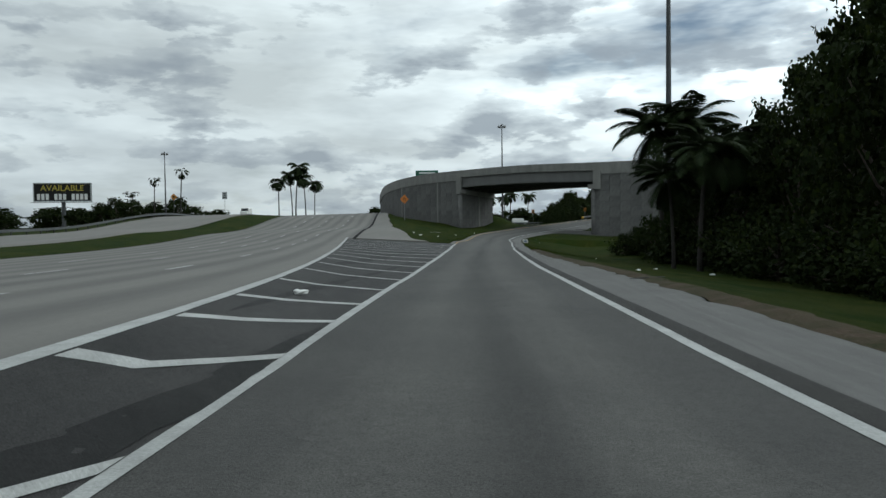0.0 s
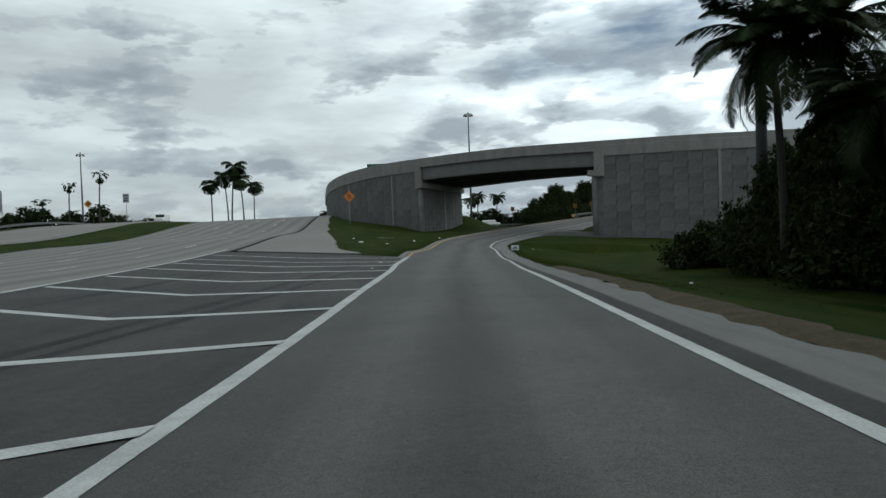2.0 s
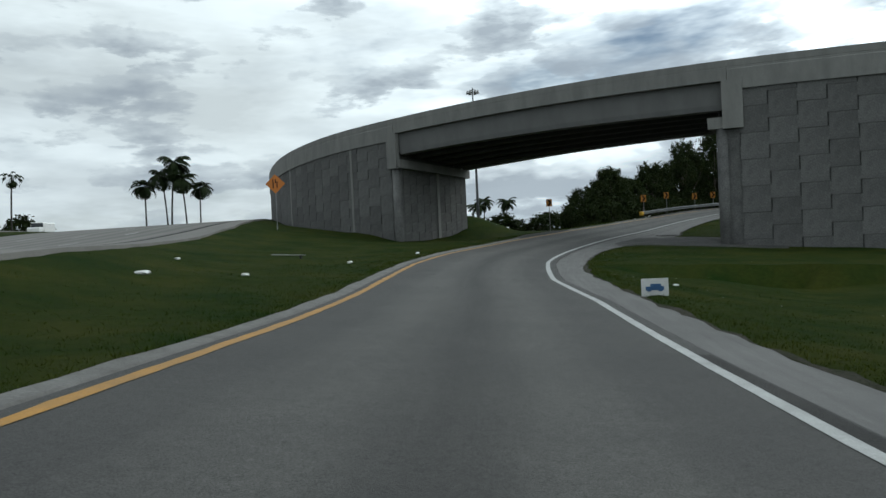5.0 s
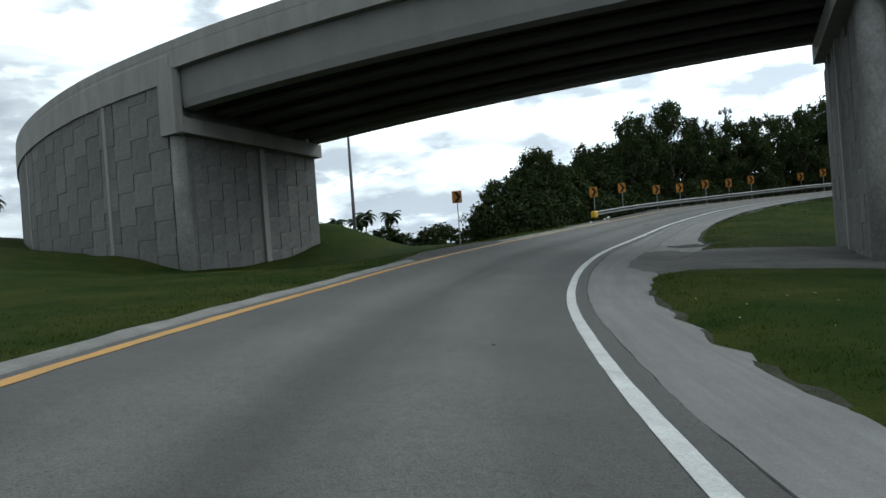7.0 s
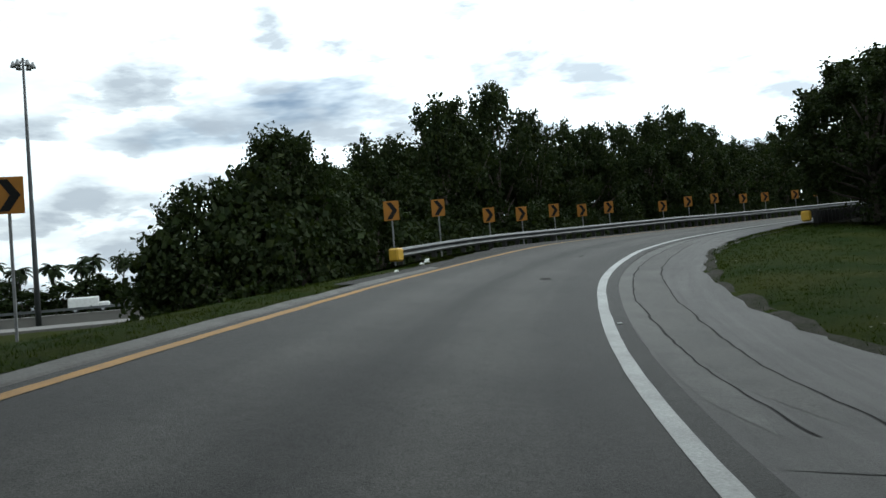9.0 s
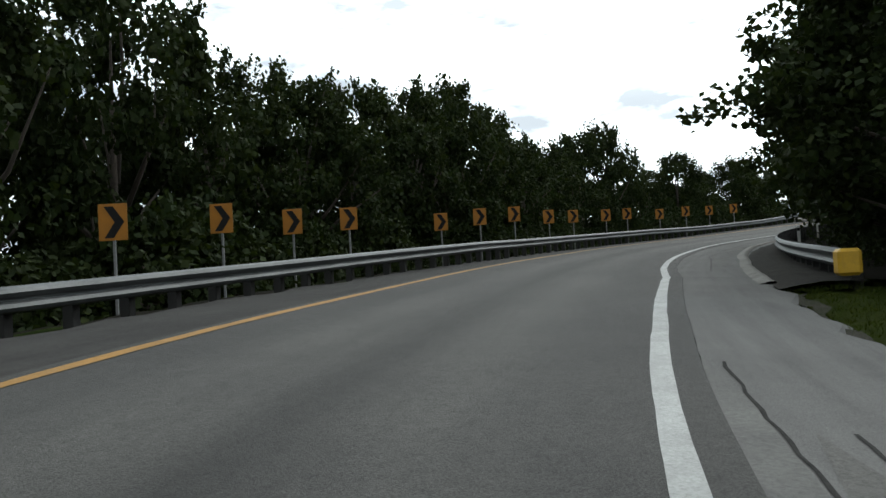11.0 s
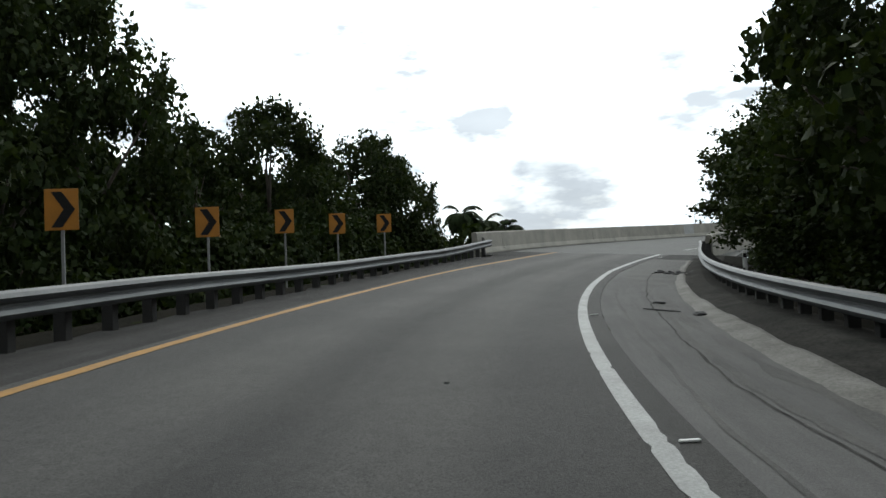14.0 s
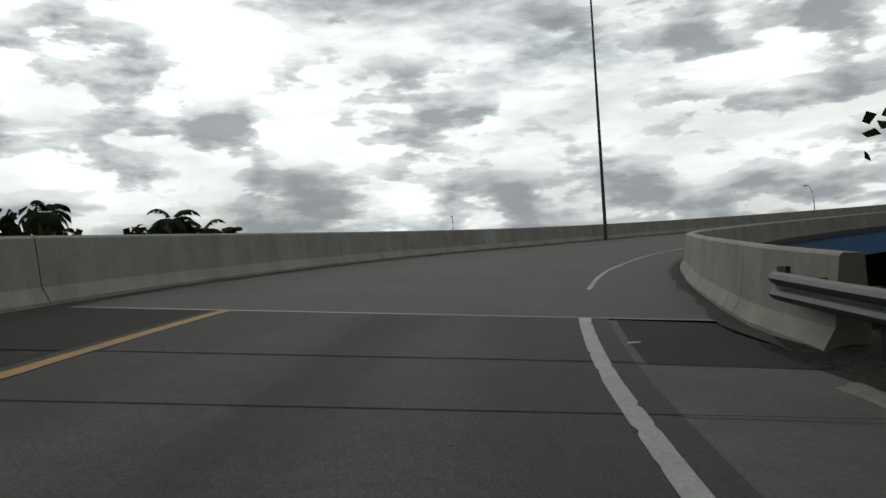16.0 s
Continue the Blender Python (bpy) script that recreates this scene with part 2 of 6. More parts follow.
M["tar"] = material("tar", (0.010, 0.010, 0.010), (0.016, 0.016, 0.016), scale=0.3, grain=40, rough=1.0, bump=0.3, gloss=0.05)
M["shoulder_crack"] = material("shoulder_crack", (0.022, 0.0215, 0.021), (0.040, 0.039, 0.037), scale=0.2, grain=40, rough=1.0, bump=0.3, gloss=0.05)
M["seam_dark"] = material("seam_dark", (0.030, 0.0295, 0.028), (0.075, 0.073, 0.068), scale=0.35, grain=30, rough=1.0, bump=0.5, grain_amount=0.4, gloss=0.1)
M["kerb"] = material("kerb", (0.115, 0.111, 0.105), (0.07, 0.067, 0.061), scale=0.6, grain=30, rough=0.95, bump=0.6, grain_amount=0.3)
M["shoulder_dark"] = material("shoulder_dark", (0.050, 0.049, 0.046), (0.078, 0.075, 0.069), scale=0.9, grain=32, rough=0.9, bump=0.7, grain_amount=0.4, streak=(0.7, 0.7, 1))
M["gutter"] = material("gutter", (0.20, 0.195, 0.18), (0.115, 0.11, 0.10), scale=0.6, grain=28, rough=0.95, bump=0.7, grain_amount=0.35, gloss=0.2)
M["kerb_dark"] = material("kerb_dark", (0.10, 0.098, 0.092), (0.07, 0.068, 0.065), scale=0.6, grain=30, rough=0.95, bump=0.5, grain_amount=0.3)
M["road_concrete"] = material("road_concrete", (0.112, 0.105, 0.094), (0.088, 0.083, 0.075), scale=2.5, grain=30, rough=0.9, bump=0.2, grain_amount=0.15, streak=(1, 0.15, 1))
M["main_concrete"] = material("main_concrete", (0.106, 0.099, 0.089), (0.084, 0.079, 0.072), scale=2.5, grain=30, rough=0.9, bump=0.2, grain_amount=0.2, streak=(1, 0.15, 1), mottle=0.06)


def wheel_bands(m, lane_width=3.7):
    """Soft dark tyre bands, two to a lane, on a road whose lane coordinate is the offset in metres."""
    t = m.node_tree
    link = t.links.new
    bsdf = t.nodes["Principled BSDF"]
    old = bsdf.inputs["Base Color"].links[0].from_socket
    uv = t.nodes.new("ShaderNodeUVMap")
    uv.uv_map = "lane"
    stretch = t.nodes.new("ShaderNodeMapping")
    stretch.inputs["Scale"].default_value = (0.03, 0.9, 1)
    link(uv.outputs[0], stretch.inputs["Vector"])
    drift = node(t, "ShaderNodeTexNoise", Scale=1.6, Detail=4.0, Roughness=0.6)
    link(stretch.outputs[0], drift.inputs["Vector"])
    sep = t.nodes.new("ShaderNodeSeparateXYZ")
    link(uv.outputs[0], sep.inputs[0])
    shifted = t.nodes.new("ShaderNodeMath")
    shifted.operation = "MULTIPLY_ADD"
    link(drift.outputs["Fac"], shifted.inputs[0])
    shifted.inputs[1].default_value = 0.7
    link(sep.outputs["Y"], shifted.inputs[2])
    turns = t.nodes.new("ShaderNodeMath")
    turns.operation = "MULTIPLY_ADD"
    link(shifted.outputs[0], turns.inputs[0])
    turns.inputs[1].default_value = math.tau / (lane_width / 2)
    turns.inputs[2].default_value = 2.2
    wave = t.nodes.new("ShaderNodeMath")
    wave.operation = "SINE"
    link(turns.outputs[0], wave.inputs[0])
    level = t.nodes.new("ShaderNodeMapRange")
    level.inputs["From Min"].default_value, level.inputs["From Max"].default_value = -0.9, 0.6
    level.inputs["To Min"].default_value, level.inputs["To Max"].default_value = 0.66, 1.06
    link(wave.outputs[0], level.inputs["Value"])
    mul = t.nodes.new("ShaderNodeVectorMath")
    mul.operation = "SCALE"
    link(old, mul.inputs[0])
    link(level.outputs["Result"], mul.inputs["Scale"])
    link(mul.outputs[0], bsdf.inputs["Base Color"])


wheel_bands(M["main_concrete"])
M["concrete"] = material("concrete", (0.215, 0.212, 0.196), (0.15, 0.148, 0.138), scale=1.0, grain=22, rough=0.9, bump=0.25, grain_amount=0.12, streak=(1, 1, 0.3))
M["concrete_girder"] = material("concrete_girder", (0.145, 0.144, 0.138), (0.118, 0.117, 0.113), scale=1.5, grain=22, rough=0.9, bump=0.15, grain_amount=0.08, streak=(1, 1, 0.4))
M["barrier"] = material("barrier", (0.265, 0.25, 0.215), (0.175, 0.167, 0.146), scale=0.9, grain=22, rough=0.92, bump=0.3, grain_amount=0.14, streak=(1, 1, 0.6))
M["wall_panel"] = material("wall_panel", (0.142, 0.140, 0.134), (0.078, 0.077, 0.075), scale=1.6, grain=10, rough=0.95, bump=0.8, grain_amount=0.3, vary=0.13, gloss=0.2, streak=(1, 1, 0.7), mottle=0.1)
# the overpass's underside: its shade is put into this darker concrete
M["concrete_shade"] = material("concrete_shade", (0.052, 0.051, 0.049), (0.036, 0.0355, 0.0345), scale=1.5, grain=20, rough=0.95, bump=0.2)
M["white_paint"] = material("white_paint", (0.30, 0.305, 0.296), (0.205, 0.207, 0.20), scale=0.5, grain=40, rough=0.7, bump=0.3, grain_amount=0.3)
M["yellow_paint"] = material("yellow_paint", (0.28, 0.135, 0.010), (0.19, 0.098, 0.014), scale=0.4, grain=40, rough=0.7, bump=0.3, grain_amount=0.3)
M["grass"] = material("grass", (0.0060, 0.0165, 0.0022), (0.025, 0.029, 0.0055), scale=2.6, grain=45, rough=1.0, bump=1.0, grain_amount=0.6, gloss=0.03, mottle=0.3)
M["grass_blade"] = material("grass_blade", (0.013, 0.030, 0.004), (0.036, 0.042, 0.008), scale=2.6, grain=20, rough=0.9, bump=0.0, grain_amount=0.3, gloss=0.05, island=(1.3, 1.15, 0.8))
M["steel"] = material("steel", (0.115, 0.120, 0.121), (0.075, 0.080, 0.081), scale=0.7, grain=40, rough=0.58, bump=0.05, metal=0.6, grain_amount=0.2)
M["rust_post"] = material("rust_post", (0.026, 0.025, 0.023), (0.016, 0.0155, 0.015), scale=0.3, grain=40, rough=0.85, bump=0.2)
M["post_grey"] = material("post_grey", (0.22, 0.22, 0.22), (0.16, 0.16, 0.16), scale=0.4, grain=40, rough=0.55, bump=0.05, metal=0.3)
M["mast_steel"] = material("mast_steel", (0.05, 0.052, 0.055), (0.035, 0.036, 0.038), scale=1.0, grain=40, rough=0.6, bump=0.05)
M["bark"] = material("bark", (0.07, 0.055, 0.042), (0.04, 0.033, 0.027), scale=0.3, grain=30, rough=0.95, bump=0.8)
M["palm_bark"] = material("palm_bark", (0.032, 0.028, 0.023), (0.020, 0.017, 0.015), scale=0.25, grain=25, rough=0.95, bump=0.6)
M["leaf"] = material("leaf", (0.015, 0.025, 0.0095), (0.024, 0.031, 0.012), scale=0.6, grain=5, rough=0.7, bump=0.0, grain_amount=0.5, gloss=0.06, island=(1.3, 1.22, 0.85))
M["leaf_dark"] = material("leaf_dark", (0.010, 0.017, 0.006), (0.017, 0.024, 0.008), scale=0.6, grain=5, rough=0.7, bump=0.0, grain_amount=0.5, gloss=0.05, island=(1.6, 1.45, 1.0))
M["palm_leaf"] = material("palm_leaf", (0.010, 0.020, 0.006), (0.020, 0.028, 0.009), scale=0.8, grain=7, rough=0.65, bump=0.0, grain_amount=0.5, gloss=0.08)
M["sign_yellow"] = material("sign_yellow", (0.38, 0.145, 0.004), (0.30, 0.12, 0.006), scale=0.3, grain=30, rough=0.55, bump=0.0, grain_amount=0.06)
M["yellow_plastic"] = material("yellow_plastic", (0.52, 0.30, 0.015), (0.42, 0.25, 0.02), scale=0.2, grain=30, rough=0.5, bump=0.0, grain_amount=0.08)
M["sign_orange"] = material("sign_orange", (0.50, 0.15, 0.015), (0.42, 0.14, 0.02), scale=0.3, grain=30, rough=0.55, bump=0.0, grain_amount=0.06)
M["sign_ochre"] = material("sign_ochre", (0.42, 0.33, 0.04), (0.36, 0.28, 0.04), scale=1.0, grain=10, rough=0.6, bump=0.0, grain_amount=0.1)
M["sign_black"] = material("sign_black", (0.010, 0.0095, 0.009), (0.015, 0.015, 0.015), scale=0.3, grain=30, rough=0.7, bump=0.0, gloss=0.15)
M["sign_back"] = material("sign_back", (0.33, 0.35, 0.35), (0.26, 0.28, 0.28), scale=0.5, grain=30, rough=0.5, bump=0.0, metal=0.2)
M["sign_green"] = material("sign_green", (0.010, 0.095, 0.06), (0.012, 0.08, 0.05), scale=0.4, grain=30, rough=0.6, bump=0.0, grain_amount=0.05)
M["sign_blue"] = material("sign_blue", (0.03, 0.10, 0.22), (0.02, 0.07, 0.16), scale=0.3, grain=30, rough=0.6, bump=0.0, grain_amount=0.1)
M["blue_steel"] = material("blue_steel", (0.03, 0.14, 0.32), (0.025, 0.10, 0.24), scale=1.0, grain=30, rough=0.55, bump=0.05, grain_amount=0.1)
M["white_plastic"] = material("white_plastic", (0.62, 0.62, 0.60), (0.5, 0.5, 0.48), scale=0.3, grain=30, rough=0.5, bump=0.0, grain_amount=0.08)
M["rubber"] = material("rubber", (0.02, 0.02, 0.02), (0.03, 0.03, 0.03), scale=0.2, grain=40, rough=0.8, bump=0.2)
M["glass_dark"] = material("glass_dark", (0.02, 0.024, 0.026), (0.03, 0.034, 0.036), scale=1.0, grain=10, rough=0.08, bump=0.0)


# ---- mesh helpers ----
def mesh_object(name, verts, faces, mat, parent=None, smooth=False, label=""):
    me = bpy.data.meshes.new(name)
    me.from_pydata([tuple(v) for v in verts], [], faces)
    me.update()
    if smooth:
        me.polygons.foreach_set("use_smooth", [True] * len(me.polygons))
    me.materials.append(mat)
    ob = new(name, me)
    if parent:
        ob.parent = parent
    if label:
        ob["label"] = label
    return ob


def part(name, bm, mat, parent=None, label="", smooth=False):
    me = bpy.data.meshes.new(name)
    bm.to_mesh(me)
    bm.free()
    if smooth:
        me.polygons.foreach_set("use_smooth", [True] * len(me.polygons))
    me.materials.append(mat)
    ob = new(name, me)
    if parent:
        ob.parent = parent
    if label:
        ob["label"] = label
    return ob


def box(bm, centre, size, turn=0.0, bevel=0.0):
    m = Matrix.Translation(centre) @ Matrix.Rotation(turn, 4, "Z") @ Matrix.Diagonal((*size, 1))
    made = bmesh.ops.create_cube(bm, size=1.0, matrix=m)
    if bevel:
        edges = {e for v in made["verts"] for e in v.link_edges}
        bmesh.ops.bevel(bm, geom=list(edges), offset=bevel, segments=1, affect="EDGES")


def tube(bm, points, radii, sides=8, cap=True):
    """A round bar through points with a radius at each."""
    rings = []
    for i, (p, r) in enumerate(zip(points, radii)):
        a, b = Vector(points[max(i - 1, 0)]), Vector(points[min(i + 1, len(points) - 1)])
        d = (b - a).normalized()
        side = d.cross((0, 0, 1) if abs(d.z) < 0.95 else (1, 0, 0)).normalized()
        other = d.cross(side)
        rings.append([bm.verts.new(Vector(p) + r * (math.cos(k * math.tau / sides) * side + math.sin(k * math.tau / sides) * other)) for k in range(sides)])
    for r0, r1 in zip(rings, rings[1:]):
        for k in range(sides):
            bm.faces.new((r0[k], r0[(k + 1) % sides], r1[(k + 1) % sides], r1[k]))
    if cap:
        bm.faces.new(rings[0][::-1])
        bm.faces.new(rings[-1])


class Line:
    """A smooth line through nodes (x, y, z, bank in degrees), sampled every half metre of length."""

    def __init__(self, nodes, step=0.5):
        q = np.array(nodes, float)
        chord = np.concatenate([[0], np.cumsum(np.linalg.norm(np.diff(q[:, :2], axis=0), axis=1))])
        slope = np.empty_like(q)
        gap = np.diff(chord)[:, None]
        v = np.diff(q, axis=0) / gap
        slope[1:-1] = (v[:-1] * gap[1:] + v[1:] * gap[:-1]) / (gap[1:] + gap[:-1])
        slope[0], slope[-1] = 1.5 * v[0] - 0.5 * slope[1], 1.5 * v[-1] - 0.5 * slope[-2]
        out = []
        for i in range(len(q) - 1):
            h = gap[i, 0]
            for w in np.linspace(0, 1, max(2, int(h / step) * 4), endpoint=False):
                a, b, c, d = (1 + 2 * w) * (1 - w) ** 2, w * (1 - w) ** 2 * h, w * w * (3 - 2 * w), w * w * (w - 1) * h
                out.append(a * q[i] + b * slope[i] + c * q[i + 1] + d * slope[i + 1])
        out = np.array(out + [q[-1]])
        run = np.concatenate([[0], np.cumsum(np.linalg.norm(np.diff(out[:, :2], axis=0), axis=1))])
        self.length = run[-1]
        self.s = np.arange(0, run[-1], step)
        self.q = np.stack([np.interp(self.s, run, out[:, k]) for k in range(4)], 1)
        ahead = np.gradient(self.q[:, :2], axis=0)
        ahead /= np.linalg.norm(ahead, axis=1, keepdims=True)
        self.ahead = ahead
        self.right = np.stack([ahead[:, 1], -ahead[:, 0]], 1)

    def at(self, s, u=0.0, dz=0.0):
        """The point s along and u to the right, on the banked surface, dz above it."""
        x, y, z, bank = (np.interp(s, self.s, self.q[:, k]) for k in range(4))
        rx, ry = (np.interp(s, self.s, self.right[:, k]) for k in range(2))
        return np.array([x + u * rx, y + u * ry, z - u * math.tan(radians(bank)) + dz])

    def heading(self, s):
        ax, ay = (np.interp(s, self.s, self.ahead[:, k]) for k in range(2))
        return math.atan2(ay, ax)

    def sweep(self, name, s0, s1, profile, mat, parent=None, step=1.0, closed=False, lane=None, smooth=False, label=""):
        """A strip along the line: profile is a list of (u, dz), or a function of s that gives one."""
        stations = np.linspace(s0, s1, max(2, int(abs(s1 - s0) / step) + 1))
        verts, faces, n = [], [], 0
        for s in stations:
            rows = profile(s) if callable(profile) else profile
            n = len(rows)
            verts += [self.at(s, u, dz) for u, dz in rows]
        for i in range(len(stations) - 1):
            for k in range(n if closed else n - 1):
                a, b = i * n + k, i * n + (k + 1) % n
                faces.append((a, b, b + n, a + n))
        if closed:
            faces += [tuple(range(n))[::-1], tuple(range((len(stations) - 1) * n, len(stations) * n))]
        ob = mesh_object(name, verts, faces, mat, parent, smooth, label)
        if lane:
            layer = ob.data.uv_layers.new(name="lane")
            where = np.array([(s, (u - lane(s)[0]) / lane(s)[1]) for s in stations for u, dz in (profile(s) if callable(profile) else profile)])
            index = np.empty(len(ob.data.loops), int)
            ob.data.loops.foreach_get("vertex_index", index)
            layer.data.foreach_set("uv", where[index].ravel())
        return ob


# ---- the lines of the plan: the exit ramp, the main road's edge, the overpass's face ----
RAMP_NODES = [
    (0.40, -60.00, 1.15, 1.6), (0.10, -25.00, 0.50, 1.7), (0.00, -0.00, -0.18, 1.7), (-0.00, 11.00, -0.36, 0.7), (-0.00, 22.60, -0.62, -1.3),
    (-0.14, 37.00, -0.81, -1.7), (-0.18, 51.30, -0.91, 0.5), (-0.04, 60.00, -1.05, 2.4), (0.25, 69.49, -1.21, 4.0), (0.66, 77.98, -1.32, 5.1),
    (1.24, 86.66, -1.40, 4.4), (1.85, 94.94, -1.31, 4.3), (2.84, 103.68, -1.19, 5.2), (4.06, 110.78, -1.07, 5.5), (5.89, 118.05, -0.92, 5.7),
    (8.09, 124.16, -0.71, 6.0), (11.05, 130.50, -0.44, 5.9), (15.20, 137.34, -0.06, 6.0), (20.10, 143.65, 0.53, 4.3), (27.71, 150.11, 1.34, 3.5),
    (35.31, 154.93, 1.80, 2.9), (42.34, 158.74, 2.12, 3.0), (48.72, 161.61, 2.41, 2.8), (56.28, 164.23, 2.77, 2.7), (64.05, 166.10, 3.11, 2.8),
    (71.98, 167.18, 3.46, 3.2), (79.97, 167.44, 3.86, 4.1), (85.97, 167.22, 4.21, 4.1), (92.43, 166.59, 4.61, 4.1), (99.77, 165.06, 5.00, 4.1),
    (109.22, 161.81, 5.43, 4.3), (119.80, 156.18, 5.92, 4.4), (129.28, 148.84, 6.43, 4.4), (137.36, 139.99, 6.95, 4.4), (143.80, 129.88, 7.46, 4.4),
    (148.43, 118.83, 7.98, 4.4), (151.12, 107.15, 8.50, 4.4), (151.76, 95.18, 9.01, 4.4), (150.36, 83.28, 9.53, 4.4),
]
ramp = Line(RAMP_NODES)
S0 = 60.0                                    # the line's length before y = 0


def left_line(s):
    return np.interp(s - S0, [0, 7, 13, 20, 27, 34, 42, 50, 55, 57.3, 61, 64, 70, 77, 84, 91, 95, 102, 110, 119, 127, 136, 144, 151, 160, 168, 175, 182, 188, 195, 202, 209, 215, 221, 227, 240],
                     [-1.54, -1.64, -1.82, -2.07, -2.12, -2.12, -2.02, -1.97, -2.03, -2.11, -2.33, -2.42, -2.64, -3.03, -3.09, -3.08, -3.23, -3.52, -3.58, -3.46, -3.47, -3.56, -3.45, -3.46, -3.45, -3.49, -3.66, -3.80, -3.87, -3.78, -3.79, -3.80, -3.71, -3.52, -3.32, -3.36])


def right_line(s):
    return np.interp(s - S0, [0, 8, 17, 27, 36, 45, 56, 58, 63, 70, 76, 82, 88, 91, 97, 102, 107, 114, 121, 128, 136, 144, 154, 162, 169.5, 173, 177, 181, 188, 194, 200, 207, 215, 222, 227, 232, 241, 253],
                     [2.87, 2.54, 2.38, 2.26, 2.32, 2.44, 2.53, 2.55, 2.65, 2.74, 2.50, 2.30, 2.09, 1.97, 1.34, 1.24, 1.12, 1.21, 1.25, 1.19, 1.09, 1.00, 0.76, 1.15, 1.28, 1.11, 0.98, 0.89, 0.82, 0.85, 0.90, 0.94, 0.91, 1.18, 1.49, 1.78, 2.18, 2.26])


main_edge = Line([(4.0, -60.0, 1.2, -1.0), (-0.6, -25.0, 0.8, -1.0), (-1.55, -4.0, 0.5, -1.0), (-2.34, 5.0, 0.27, -1.0), (-3.71, 15.0, 0.01, -1.0), (-5.21, 25.0, -0.18, -1.0), (-6.77, 35.0, -0.31, -1.0), (-8.36, 45.0, -0.40, -1.0),
                  (-10.01, 55.0, -0.47, -1.0), (-11.61, 65.0, -0.47, -1.0), (-13.15, 75.0, -0.38, -1.0), (-15.3, 95.0, 0.20, -1.0), (-16.4, 105.0, 0.30, -1.0), (-17.6, 116.0, 0.58, -1.0), (-18.7, 126.0, 1.15, -1.0),
                  (-20.3, 140.0, 2.1, -1.0), (-21.5, 151.0, 2.75, -1.0), (-22.7, 162.0, 3.08, -1.0), (-24.4, 176.0, 3.05, -1.0), (-27.5, 200.0, 2.5, -1.0), (-40.0, 300.0, -0.8, -1.0)])
over_face = Line([(92.0, 112.0, 8.9, 0.0), (60.0, 114.5, 8.9, 0.0), (37.0, 117.3, 8.9, 0.0), (26.5, 119.2, 8.9, 0.0), (17.56, 122.27, 8.89, 0.5), (7.5, 129.8, 9.2, 2.8),
                  (-3.69, 139.14, 9.08, 5.0), (-11.6, 148.2, 8.95, 5.0), (-17.2, 157.0, 8.5, 5.0), (-21.0, 166.5, 7.9, 5.0), (-24.0, 180.0, 6.8, 5.0), (-27.0, 200.0, 5.0, 5.0)])


def nearest(line, x, y):
    d = np.hypot(line.q[:, 0] - x, line.q[:, 1] - y)
    i = int(np.argmin(d))
    u = (x - line.q[i, 0]) * line.right[i, 0] + (y - line.q[i, 1]) * line.right[i, 1]
    return line.s[i], u, d[i]


# ---- ground ----
BASE = -2.7


def smooth(a, b, v):
    w = min(max((v - a) / (b - a), 0.0), 1.0)
    return w * w * (3 - 2 * w)


def ramp_half(s):
    """Left and right limits of the paved ramp."""
    w = s - S0
    return (np.interp(w, [-60, 60, 70, 92, 104, 150, 158, 230], [-2.2, -2.6, -3.0, -3.5, -3.95, -4.2, -5.15, -5.3]),
            np.interp(w, [-60, 10, 17, 25, 30, 38, 45, 52, 58, 64, 76, 84, 95, 104, 121, 131, 135, 138.3, 140.1, 143.7, 151.4, 154, 165, 175, 230], [4.4, 4.35, 4.3, 3.9, 3.7, 3.4, 3.45, 3.55, 3.7, 3.9, 3.95, 3.5, 2.75, 2.45, 2.7, 3.6, 4.1, 4.15, 3.55, 3.2, 2.7, 2.5, 2.95, 3.1, 3.12]))


def main_rise(u):
    """The other carriageway lies a little higher than this one."""
    return 0.55 * smooth(19.0, 27.0, -u)


def apron(y):
    """How far the pale pavement reaches beside the main road past the gore."""
    return float(np.interp(y, [71, 76, 84, 92, 110, 140, 165, 260], [7.6, 6.4, 6.0, 5.2, 4.0, 3.0, 2.4, 2.2]))


def apron_drop(y, u):
    return float(np.interp(y, [70, 78, 90, 115], [0.075, 0.06, 0.03, 0.0])) * max(0.0, u - 0.9)


